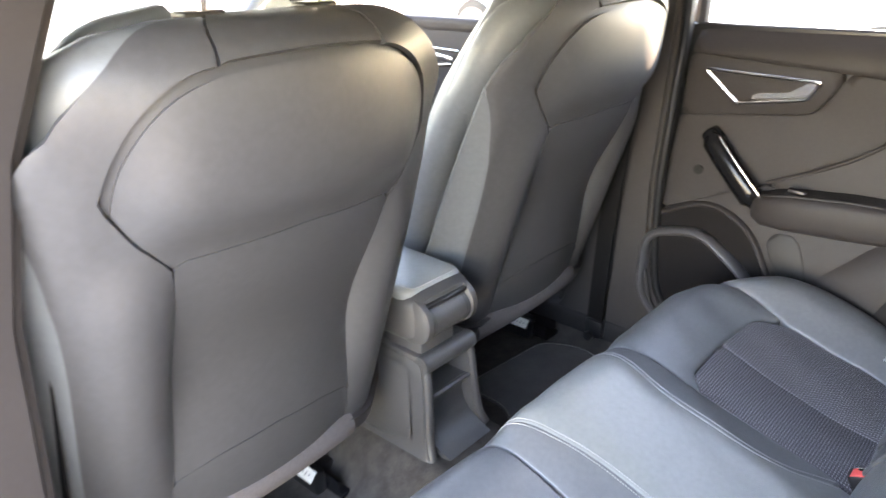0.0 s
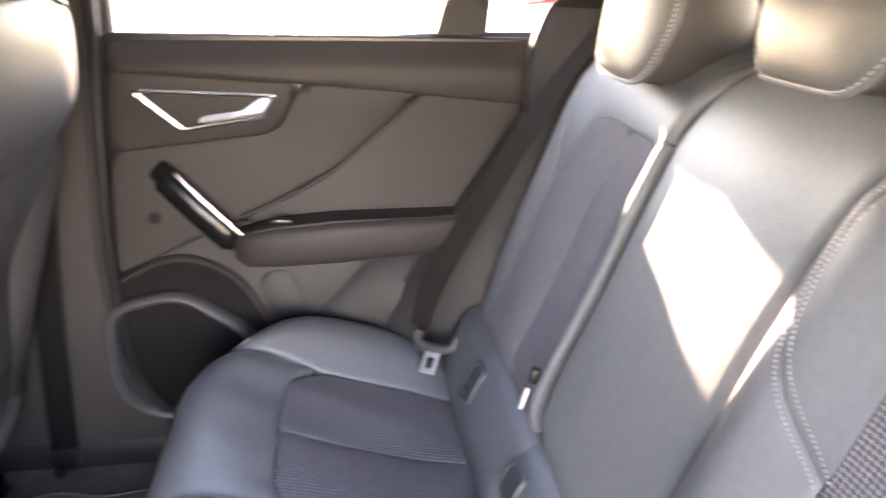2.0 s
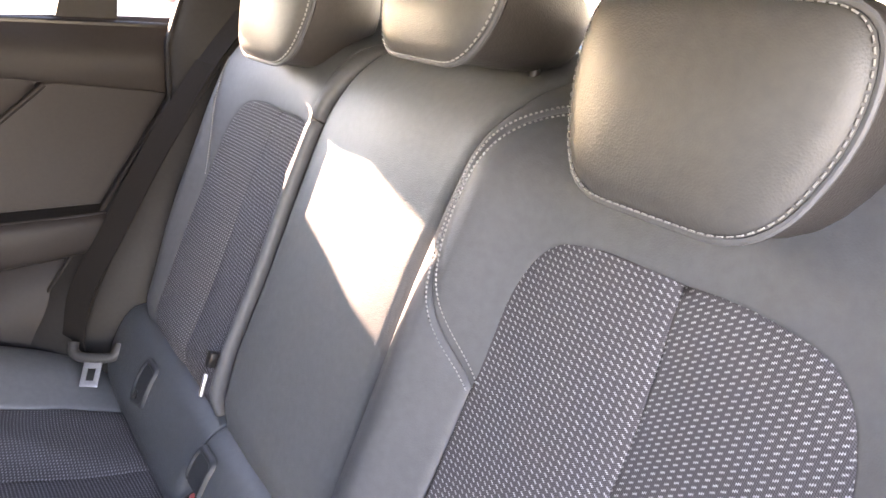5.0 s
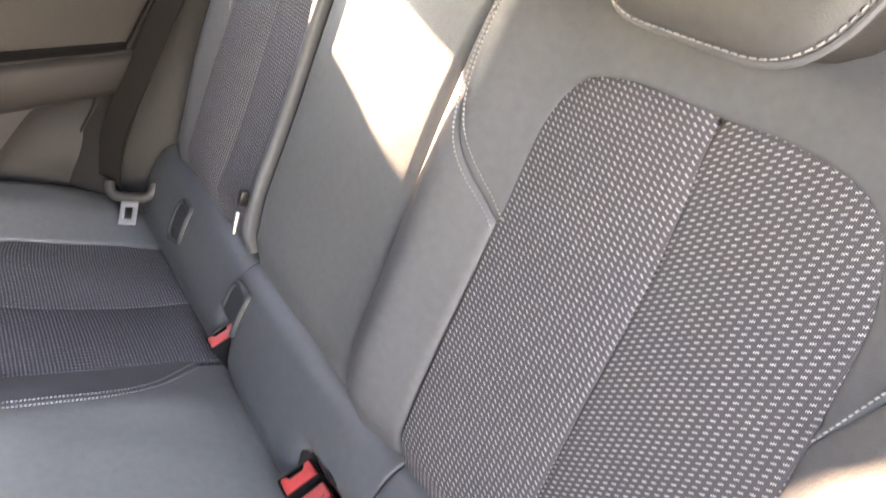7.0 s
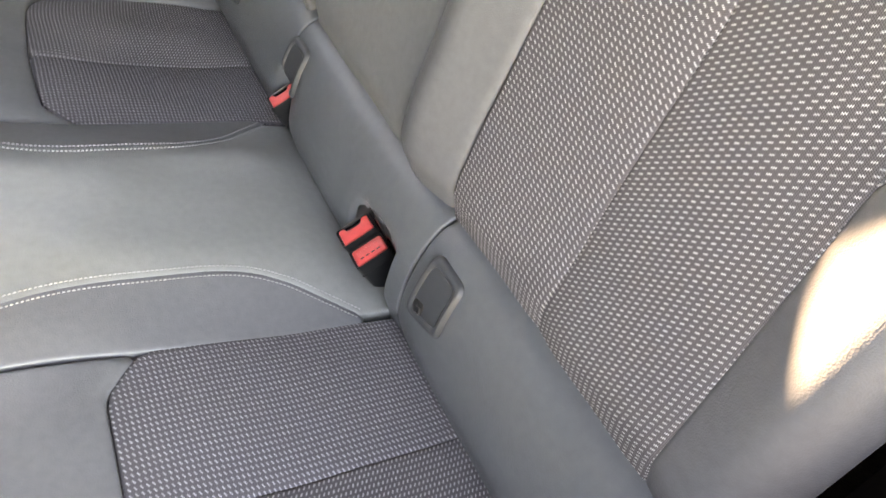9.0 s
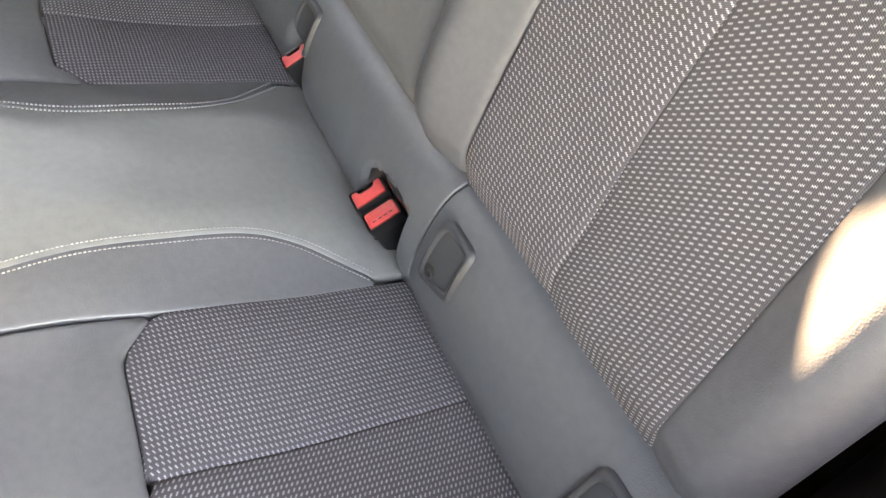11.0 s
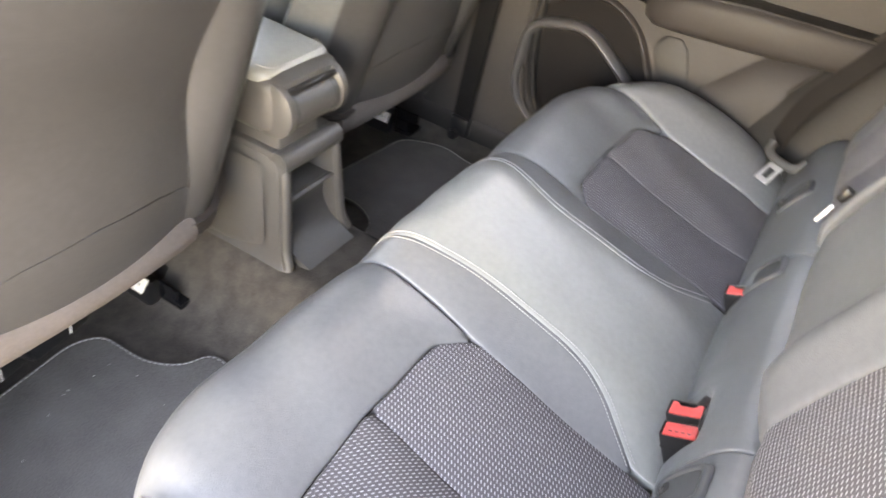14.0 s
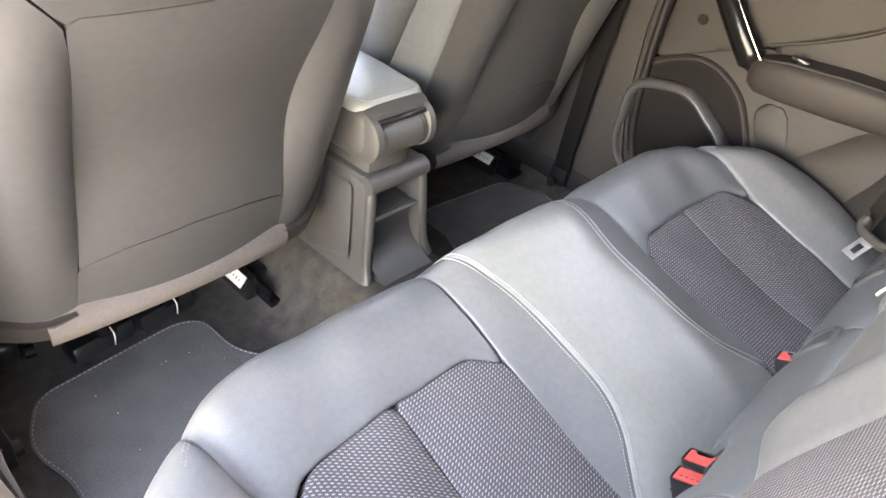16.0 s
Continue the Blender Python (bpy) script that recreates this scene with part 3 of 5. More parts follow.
# ---- buckles and anchor covers ----
def buckle(x, y, z, notched):
    b = thing("belt_buckle", "black seat belt buckle with red push button", "seat belt buckle", "rear belt buckles")
    b.location = (x, y, z)
    m = pose(x, y, z, -24.5)
    L, W = 0.0215, 0.0128       # half the housing's length and width
    rows = []
    for dz, k in ((-0.080, 0.92), (-0.030, 0.98), (-0.006, 1.0), (0.0005, 1.0), (0.0022, 0.965), (0.0012, 0.93), (-0.004, 0.91)):
        o = rounded([(-W * k, -L * k), (W * k, -L * k), (W * k, L * k), (-W * k, L * k)], 0.004, 4)
        rows.append([m @ Vector((p[0], p[1], dz)) for p in o])
    part("housing", loft(rows), BLACK, b)
    w, e = W * 0.80, L * 0.86
    if notched:     # the slot for the tongue bites into the button's long edge
        o = rounded([(-w, -e), (w * 0.98, -e), (w * 0.98, -e * 0.72, 0.001), (w * 0.30, -e * 0.52, 0.003), (w * 0.30, e * 0.52, 0.003), (w * 0.98, e * 0.72, 0.001), (w * 0.98, e), (-w, e)], 0.0018, 4)
    else:
        o = rounded([(-w, -e), (w, -e), (w, e), (-w, e)], 0.0022, 4)
    c = o.mean(0)
    rows = [[m @ Vector((*(c + (p - c) * k), dz)) for p in o] for dz, k in ((-0.006, 1.0), (0.0005, 1.0), (0.0022, 0.96), (0.0028, 0.88))]
    part("button", loft(rows), RED, b, "red release button")
    if notched:
        part("slot", rbox((0.0012, e * 1.1, 0.004), 0.0004, 1, m @ pose(w * 1.04, 0, -0.001)), GLOSS, b)
    else:
        part("press_dish", rbox((0.0075, e * 1.45, 0.0010), 0.0004, 1, m @ pose(0.0005, 0, 0.0026)), RED, b)
        for k in (-1.5, -0.5, 0.5, 1.5):
            part("press_mark", rbox((0.0016, 0.0045, 0.0012), 0.0005, 1, m @ pose(-0.0046, k * 0.0068, 0.0028)), BLACK, b)
    part("cover_seam", rbox((W * 2.02, L * 2.02, 0.0012), 0.0005, 1, m @ pose(0, 0, -0.016)), TRIM_DARK, b)


buckle(-0.100, 0.072, 0.6225, True)
buckle(-0.1305, 0.069, 0.6185, False)
buckle(0.162, 0.068, 0.6240, True)
well = rounded([(-0.084, 0.570), (-0.084, 0.655), (-0.150, 0.668), (-0.171, 0.648), (-0.166, 0.575)], 0.016)
part_well = tagged(panel("buckle_well", None, BLACK, well, roll_bar, 0.02, 0.008, 0.0, 0.01, extra=lambda u, v, d: 0.0052 + 0 * u, flip=True), "black recess that holds the rear belt buckles", "seat trim")


def anchor_cover(x):
    a = thing("child_seat_anchor_cover", "grey plastic cover of a child seat anchor in the seat roll", "anchor cover", "child seat anchor covers")
    a.location = (x, 0.06, 0.60)
    out = rounded([(x + 0.026, 0.704, 0.012), (x - 0.026, 0.704, 0.010), (x - 0.030, 0.645, 0.008), (x + 0.028, 0.628, 0.012)], 0.010, 6)
    c = np.array((x, 0.669))
    q, nq = surface(roll_bar, resample(out, 0.005, True), True)
    q2, n2 = surface(roll_bar, c + (resample(out, 0.005, True) - c) * 0.70, True)
    ring = []
    for k, lift in ((0.0, 0.0035), (0.15, 0.0070), (0.35, 0.0085), (0.62, 0.0085), (0.85, 0.0072), (1.0, 0.0045)):
        ring.append((q * (1 - k) + q2 * k) + (nq * (1 - k) + n2 * k) * lift)
    part("frame", loft([np.vstack(r) for r in ring], True, False), ANCHOR, a, "moulded grey rim")
    lid_line = c + (out - c) * 0.72
    panel("lid", a, ANCHOR, lid_line, roll_bar, -0.001, 0.002, 0.0, 0.006, extra=lambda u, v, d: 0.0060 + 0 * u, flip=True, label="recessed grey lid")
    tab = rounded([(x + 0.004, 0.657), (x + 0.019, 0.653), (x + 0.017, 0.640), (x + 0.003, 0.645)], 0.003)
    panel("finger_slot", a, BLACK, tab, roll_bar, -0.001, 0.002, 0.0, 0.004, extra=lambda u, v, d: 0.0072 + 0 * u, flip=True, label="dark finger slot")
    p, nrm = surface(roll_bar, np.array([[x + 0.006, 0.650]]), True)
    ring = tube([p[0] + nrm[0] * 0.0090 + 0.0042 * np.array((math.cos(t), -0.2 * math.sin(t), math.sin(t))) for t in np.linspace(0.4, 5.2, 15)], 0.0008, 5)
    part("emblem", ring, CONSOLE, a)


for ax in (-0.252, -0.510, 0.150, 0.396):
    anchor_cover(ax)


# ---- headrests of the rear seat ----
def head_rest(cx, y, z0, w, h, d, tall, low=0.36, mid=0.5):
    hr = thing("headrest", "dark grey leather rear headrest with pale stitched seam", "headrest", "rear headrests")
    hr.location = (cx, y - 0.08, z0)

    def face(u, v):
        yy = y - (v - z0) * 0.16 - np.clip(np.abs(u - cx) / (w * 0.5), 0, 1.2) ** 3 * 0.014
        return np.stack((u, yy, v), 1)
    fo = rounded([(cx - w * low, z0 + 0.006), (cx + w * low, z0 + 0.006), (cx + w * mid, z0 + h * 0.55), (cx + w * 0.46, z0 + h), (cx - w * 0.46, z0 + h), (cx - w * mid, z0 + h * 0.55)], 0.04, 8)
    panel("front_pad", hr, PAD_LEATHER, fo, face, 0.012, 0.016, 0.010, 0.013, flip=True)
    rings = []
    for k, (t, sc, dz) in enumerate(((0.012, 0.985, 0.0), (0.03, 1.02, 0.0), (0.06, 1.02, -0.003), (0.10, 0.95, -0.008), (0.13, 0.82, -0.013), (0.15, 0.62, -0.018))):
        c = np.array((cx, z0 + h * 0.5))
        o = c + (resample(fo, 0.014, True) - c) * sc
        base = face(o[:, 0], o[:, 1])
        rings.append(np.stack((base[:, 0], base[:, 1] - t * d / 0.15, base[:, 2] + dz), 1))
    part("shell", loft(rings), PAD_SHADED, hr, "brown-grey leather side, darkened for facing away from the light")
    q, nq = surface(face, resample(fo, 0.008, True), True)
    q = q + nq * -0.006
    part("piping", tube(np.vstack((q, q[:1], q[1:2])), 0.0026, 8, False), BACK_LEATHER, hr)
    line = np.vstack((fo, fo[:1]))
    c = np.array((cx, z0 + h * 0.5))
    stitches(hr, face, c + (line - c) * 0.965, -0.0015, 0.0056, 0.0040, 0.00055, flip=True)
    for q in (-0.05, 0.05):
        if tall:
            part("post", tube([(cx + q, y - 0.11, z0 + 0.02), (cx + q, y - 0.10, z0 - 0.04)], 0.006, 10), BLACK, hr)
    return hr


head_rest(-0.325, -0.072, 1.125, 0.204, 0.137, 0.13, False)
head_rest(0.346, -0.096, 1.139, 0.222, 0.143, 0.13, False)
head_rest(-0.025, -0.098, 1.184, 0.200, 0.088, 0.15, True, 0.32, 0.45)


# ---- front seats ----
FX = -0.366
FV, FY, FZ = profile([(0.58, 0.754, 0.58), (0.70, 0.714, 0.70), (0.85, 0.664, 0.85), (1.0, 0.615, 1.0), (1.12, 0.578, 1.12), (1.19, 0.562, 1.186), (1.235, 0.567, 1.220), (1.262, 0.590, 1.236), (1.30, 0.626, 1.240)])


def shell(u, v):
    a = np.abs(u - FX)
    y = np.interp(v, FV, FY) + 1.05 * a ** 2 + 0.75 * np.clip(a - 0.239, 0, 0.05)
    y = y + 0.032 * bump1(v, 0.85, 0.125) * (1 - step01((a - 0.143) / 0.03))        # hollow panel between the bolsters
    y = y - 0.016 * bump1(a, 0.192, 0.034) * step01((1.06 - v) / 0.1)
    y = y - 0.019 * bump1(v, 1.095, np.where(v < 1.095, 0.034, 0.075)) * (1 - step01((a - 0.135) / 0.06))       # full upper panel over the seam
    return np.stack((u, y, np.interp(v, FV, FZ)), 1)


def fmir(pts):
    """A symmetric outline from its one half, bottom to top at u > 0."""
    return np.array([(FX + p[0], p[1]) for p in pts] + [(FX - p[0], p[1]) for p in pts[::-1]])


seat = thing("front_car_seat", "dark grey leather front seat seen from behind", "car seat", "front seats")
seat.location = (FX, 1.0, 0.40)


def shell_panel(name, mat, pts, label="", **kw):
    kw = {"thick": 0.02, "roll": 0.010, "drop": 0.0045, "grow": 0.0006, "crown": 0.004, "step": 0.015, **kw}
    return panel(name, seat, mat, pts, shell, flip=True, label=label, **kw)


def ss(pts, s):
    return np.array([(FX + s * p[0], p[1]) for p in pts])


ARCH = curve_points([(0.201, 1.104), (0.196, 1.126), (0.185, 1.153), (0.166, 1.183), (0.140, 1.206), (0.108, 1.219), (0.075, 1.2245), (0.0, 1.228)], 6)
ARCH_IN, ARCH_OUT = offset_line(ARCH, 0.0062), offset_line(ARCH, -0.0062)
low_edge = [(0.0, 0.714), (0.08, 0.706), (0.150, 0.686)]
shell_panel("backing", SHELL, fmir([(0.0, 0.60), (0.20, 0.60), (0.255, 0.66), (0.255, 0.85), (0.245, 1.05), (0.225, 1.16), (0.16, 1.235), (0.08, 1.275), (0.0, 1.275)]), thick=0.012, crown=0.0, drop=0.0, extra=lambda u, v, d: -0.0022 + 0 * u)
shell_panel("map_panel", SHELL, fmir(low_edge + [(0.150, 0.80), (0.147, 1.022), (0.135, 1.034), (0.0, 1.044)]), "smooth dark vinyl rear panel", crown=0.003, drop=0.009)
shell_panel("upper_panel", SHELL, fmir([(0.0, 1.047), (0.137, 1.037), (0.150, 1.028), (0.1965, 1.102)] + [tuple(p) for p in ARCH_IN[2:]]), crown=0.006, roll=0.007, drop=0.003)
shell_panel("lower_strip", SHELL, fmir([(0.0, 0.588), (0.12, 0.588), (0.152, 0.590), (0.152, 0.683), (0.08, 0.703), (0.0, 0.711)]), crown=0.004)
shell_panel("top_yoke", SHELL, fmir([tuple(p) for p in ARCH_OUT[:31:-1]] + [(0.096, 1.2255), (0.0935, 1.250), (0.076, 1.278), (0.058, 1.31), (0.0, 1.31)]), crown=0.003, roll=0.006, drop=0.002)
for s in (-1, 1):
    edge = curve_points([(0.226, 0.597), (0.233, 0.70), (0.236, 0.80), (0.237, 0.92), (0.240, 1.00), (0.248, 1.06), (0.260, 1.105)], 5)
    shoulder = [(0.256, 1.125), (0.248, 1.150), (0.230, 1.186), (0.205, 1.214), (0.175, 1.240), (0.140, 1.262), (0.110, 1.276), (0.080, 1.280), (0.097, 1.251)]
    side = [(0.155, 0.590), (0.154, 0.80), (0.1505, 1.0225), (0.2015, 1.099)] + [tuple(p) for p in ARCH_OUT[1:31]] + [(0.0995, 1.2255)] + shoulder[::-1] + [tuple(p) for p in edge[::-1]]
    shell_panel("side_bolster", SHELL, ss(side, s), crown=0.008, roll=0.008, drop=0.0035)
    flank = [tuple(p + (0.0012, 0)) for p in edge] + [(0.266, 1.05), (0.271, 0.98), (0.276, 0.85), (0.280, 0.72), (0.276, 0.64), (0.266, 0.605)]
    shell_panel("flank", SEAT_LEATHER, ss(flank, s), "grey leather side of the seat back", crown=0.008, roll=0.008)
    stitches(seat, shell, offset_line(ss(edge.tolist(), s), 0.0055 * s), 0.0026, flip=True)
    p, nr = surface(shell, ss(curve_points([(0.214, 1.165), (0.196, 1.196), (0.170, 1.222), (0.140, 1.243), (0.105, 1.256)], 5).tolist(), s), True)
    part("crease_piping", tube(p + nr * 0.0085, 0.0016, 8), SHELL, seat)
    line = ss(ARCH.tolist(), s)
    for d in (-0.0042, 0.0042):
        p, nr = surface(shell, offset_line(line, d), True)
        part("welt", tube(p + nr * 0.0052, 0.0037, 10), SHELL, seat, "raised double seam")
    stitches(seat, shell, offset_line(line, 0.0110 * s), 0.0042, flip=True)
rows = []
for z, w, d in ((0.57, 0.25, 0.045), (0.62, 0.270, 0.055), (0.72, 0.277, 0.06), (0.85, 0.272, 0.062), (1.0, 0.264, 0.06), (1.1, 0.260, 0.055), (1.16, 0.250, 0.05), (1.20, 0.234, 0.046), (1.225, 0.214, 0.04), (1.245, 0.175, 0.03), (1.256, 0.12, 0.018)):
    yc = float(np.interp(z, FV, FY)) + 0.024 + d + (0.034 if z < 1.05 else 0.0)
    ring = []
    for a in np.linspace(0, 2 * math.pi, 40, endpoint=False):
        c, sn = math.cos(a), math.sin(a)
        ux = w * np.sign(c) * abs(c) ** 0.55
        wrap = 1.05 * ux ** 2
        yy = yc + (d * np.sign(sn) * abs(sn) ** 0.7) + wrap * (1.0 if sn < 0 else 0.9)
        ring.append((FX + ux, yy, z))
    rows.append(ring)
part("back_cushion", loft(rows), SEAT_LEATHER, seat, "grey leather backrest with side bolsters")
for s in (-1, 1):
    pts = []
    for z, yo, xo in ((0.62, 0.150, 0.225), (0.75, 0.175, 0.232), (0.9, 0.180, 0.232), (1.05, 0.165, 0.222), (1.12, 0.150, 0.206), (1.175, 0.140, 0.180), (1.213, 0.138, 0.140), (1.226, 0.136, 0.07)):
        pts.append((FX + s * xo, float(np.interp(z, FV, FY)) + yo, z))
    part("wing", tube(curve_points(pts, 5), 0.042, 12), SEAT_LEATHER, seat)
    cap = ss([(0.155, 0.548), (0.154, 0.616), (0.19, 0.612), (0.225, 0.618), (0.250, 0.636), (0.268, 0.668), (0.280, 0.712), (0.292, 0.70), (0.294, 0.63), (0.282, 0.575), (0.25, 0.552)], s)
    cover = shell_panel("hinge_cover", TRIM, cap, "dark plastic hinge cover", crown=0.003, extra=lambda u, v, d: 0.016 + 0 * u, thick=0.03, roll=0.006, step=0.012)
    p, nr = surface(shell, ss(curve_points([(0.155, 0.552), (0.1545, 0.615), (0.19, 0.612), (0.225, 0.618), (0.250, 0.636), (0.268, 0.668), (0.280, 0.712)], 5).tolist(), s), True)
    # paler plastic paints the highlight where the edge catches light
    part("cover_edge_highlight", tube(p + nr * 0.0165, 0.0028, 8), CONSOLE, cover, "rounded edge with its highlight in paler plastic")
    yr = 0.816 if s > 0 else 0.96
    rail = part("rail", rbox((0.050, 1.316 - yr, 0.012), 0.003, 2, pose(FX + s * 0.212, (1.316 + yr) / 2, 0.376)), GLOSS, seat, "black steel seat rail")
    for k in (-1, 1):
        part("rail_lip", rbox((0.007, 1.300 - yr, 0.028), 0.0025, 2, pose(FX + s * 0.212 + k * 0.0215, (1.316 + yr) / 2, 0.392)), GLOSS, rail)
    part("rail_slider", rbox((0.026, 1.27 - yr, 0.024), 0.004, 2, pose(FX + s * 0.212, (1.40 + yr) / 2, 0.396)), BLACK, rail)
    part("bracket", rbox((0.026, 0.30, 0.05), 0.006, 2, pose(FX + s * 0.176, max(yr, 0.86) + 0.15, 0.392)), BLACK, seat)
    part("latch", rbox((0.040, 0.07, 0.06), 0.016, 3, pose(FX + s * 0.214, 0.945, 0.425, 12)), BLACK, seat)
    part("knob", tube([(FX + s * 0.192, 0.905, 0.425), (FX + s * 0.178, 0.903, 0.425)], 0.010, 10), GLOSS, seat)
    part("post", tube([(FX + s * 0.071, 0.635, 1.20), (FX + s * 0.071, 0.615, 1.36)], 0.0065, 12), CHROME, seat, "chrome headrest post")
    part("collar", rbox((0.045, 0.028, 0.008), 0.003, 2, pose(FX + s * 0.071, 0.632, 1.259)), BLACK, seat)
part("rail_label", rbox((0.024, 0.060, 0.003), 0.0008, 1, pose(FX + 0.1615, 0.893, 0.412, 0, -50)), LABEL, seat, "white paper label with small print")
for k in range(5):
    part("label_print", rbox((0.007 if k % 2 else 0.004, 0.0016, 0.001), 0.0003, 1, pose(FX + 0.1615, 0.875 + 0.009 * k, 0.412, 0, -50) @ pose(0, 0, 0.0017)), TRIM_DARK, seat)
part("felt_rim", tube(curve_points([(FX - 0.190, 0.764, 0.585), (FX - 0.12, 0.756, 0.589), (FX, 0.750, 0.593), (FX + 0.10, 0.754, 0.594), (FX + 0.160, 0.762, 0.593)], 6), 0.030, 12), FELT, seat, "grey felt lower rim")
rows = []
for y, zt, w in ((0.87, 0.56, 0.20), (0.90, 0.585, 0.235), (0.98, 0.60, 0.25), (1.15, 0.605, 0.255), (1.28, 0.61, 0.25), (1.35, 0.58, 0.235), (1.37, 0.54, 0.21)):
    rows.append([(FX + w * np.sign(math.cos(a)) * abs(math.cos(a)) ** 0.4, y, 0.54 + (zt - 0.54 if math.sin(a) > 0 else 0.035) * np.sign(math.sin(a)) * abs(math.sin(a)) ** 0.4) for a in np.linspace(0, 2 * math.pi, 32, endpoint=False)])
part("seat_cushion", loft(rows), SEAT_LEATHER, seat)
part("underframe", rbox((0.36, 0.36, 0.03), 0.01, 2, pose(FX, 1.14, 0.495)), BLACK, seat)
rows = []
for t, sc in ((-0.075, 0.75), (-0.065, 0.95), (-0.03, 1.0), (0.02, 1.0), (0.045, 0.93), (0.055, 0.7)):
    c = rounded([(-0.125, 1.278), (0.125, 1.278), (0.14, 1.38), (0.11, 1.47), (-0.11, 1.47), (-0.135, 1.40)], 0.04, 6)
    c = np.array((0, 1.39)) + (c - (0, 1.39)) * sc
    rows.append([(FX + p[0], 0.61 + t, p[1]) for p in c])
part("head_pad", loft(rows), SEAT_LEATHER, seat)
seat_two = copy_thing(seat, pose(-FX, 1.038, 0.40))
for s, yy in ((-0.045, 0.925), (0.07, 0.932)):
    cl = thing("floor_connector", "black plastic connector plate with cables under the seat", "connector", "connectors under the seat")
    cl.location = (-0.40 + s, yy, 0.36)
    part("plate", rbox((0.108, 0.05, 0.034), 0.008, 2, pose(-0.40 + s, yy, 0.372, -15, 0, 8)), BLACK, cl)
    part("plug", rbox((0.035, 0.03, 0.03), 0.006, 2, pose(-0.39 + s, yy - 0.004, 0.39, -15, 0, 8)), GLOSS, cl)
    part("wire", tube(curve_points([(-0.385 + s, yy - 0.030, 0.372), (-0.383 + s, yy - 0.026, 0.392), (-0.385 + s, yy - 0.012, 0.402)], 6), 0.0013, 8), LABEL, cl, "short pale wire")

# ---- centre console ----
con = thing("centre_console", "grey plastic centre console with leather armrest and storage niche", "console")
con.location = (0, 0.8, 0.47)
rows = []
for y, sx, z0, z1 in ((0.700, 0.62, 0.716, 0.764), (0.704, 0.84, 0.704, 0.776), (0.718, 0.96, 0.694, 0.784), (0.74, 1.0, 0.69, 0.788), (0.9, 1.0, 0.69, 0.792), (1.10, 1.0, 0.69, 0.790), (1.14, 0.9, 0.70, 0.78)):
    zc, zh = (z0 + z1) / 2, (z1 - z0) / 2
    rows.append([(-0.008 + 0.077 * sx * np.sign(math.cos(a)) * abs(math.cos(a)) ** 0.35, y, zc + zh * np.sign(math.sin(a)) * abs(math.sin(a)) ** 0.5) for a in np.linspace(0, 2 * math.pi, 36, endpoint=False)])
part("armrest_body", loft(rows), CONSOLE, con, "grey plastic armrest box")


def lid(u, v):
    return np.stack((u, v, 0.789 + 0.004 * np.clip((v - 0.72) / 0.1, 0, 1) - 0.010 * np.clip((0.74 - v) / 0.03, 0, 1.5) ** 2), 1)


panel("armrest_lid", con, LEATHER_LIT, rounded([(-0.080, 0.716), (0.062, 0.716), (0.066, 1.12), (-0.084, 1.12)], 0.026), lid, 0.02, 0.014, 0.010, 0.012, label="grey leather armrest lid, lightened for the light on it")
stitches(con, lid, np.vstack((rounded([(-0.073, 1.10), (-0.071, 0.726), (0.053, 0.726), (0.056, 1.10)], 0.02)[6:18],)), 0.0045)


part("roller_gap", rbox((0.104, 0.010, 0.008), 0.002, 1, pose(-0.011, 0.6985, 0.765)), BLACK, con)
part("roller", tube([(-0.060, 0.713, 0.732), (-0.057, 0.713, 0.732), (0.036, 0.713, 0.732), (0.039, 0.713, 0.732)], [0.028, 0.031, 0.031, 0.028], 28), CONSOLE, con, "grey rounded roller cover")
for k in (-0.054, 0.026, 0.033):
    part("roller_ring", tube([(k, 0.713, 0.732), (k + 0.0016, 0.713, 0.732)], 0.0314, 28), BLACK, con)
for k in (-0.069, 0.044):
    part("cheek", tube([(k - 0.008, 0.722, 0.735), (k - 0.004, 0.722, 0.735), (k + 0.008, 0.722, 0.735), (k + 0.012, 0.722, 0.735)], [0.034, 0.042, 0.042, 0.036], 28), CONSOLE, con)
part("neck", rbox((0.090, 0.30, 0.06), 0.01, 2, pose(-0.010, 0.868, 0.675)), CONSOLE, con)
for s in (-1, 1):
    rows = []
    for z, xo, yr in ((0.466, 0.084, 0.676), (0.474, 0.081, 0.680), (0.50, 0.077, 0.687), (0.56, 0.073, 0.693), (0.62, 0.069, 0.697), (0.648, 0.066, 0.701), (0.660, 0.060, 0.712)):
        rows.append([(s * xo, yr + 0.016, z), (s * (xo - 0.003), yr + 0.004, z), (s * (xo - 0.009), yr, z), (s * (xo - 0.020), yr + 0.003, z), (s * (xo - 0.021), yr + 0.02, z), (s * (xo - 0.018), 1.15, z), (s * (xo + 0.004), 1.15, z)])
    part("side_wall", loft(rows), CONSOLE, con)
    part("front_edge", tube(curve_points([(s * (xo - 0.010), yr + 0.006, z) for z, xo, yr in ((0.470, 0.084, 0.674), (0.50, 0.078, 0.686), (0.56, 0.073, 0.692), (0.62, 0.069, 0.697), (0.645, 0.067, 0.702))], 4), 0.0095, 12), CONSOLE, con, "rounded front edge")
part("ledge", tube([(-0.066, 0.712, 0.648), (-0.03, 0.711, 0.6485), (0.03, 0.711, 0.6485), (0.066, 0.712, 0.648)], 0.018, 16), CONSOLE, con, "rounded grey ledge")
part("top_plate", rbox((0.134, 0.42, 0.012), 0.004, 2, pose(0, 0.93, 0.658)), CONSOLE, con)
part("shelf", rbox((0.112, 0.095, 0.007), 0.002, 2, pose(0, 0.752, 0.5785)), CONSOLE, con)
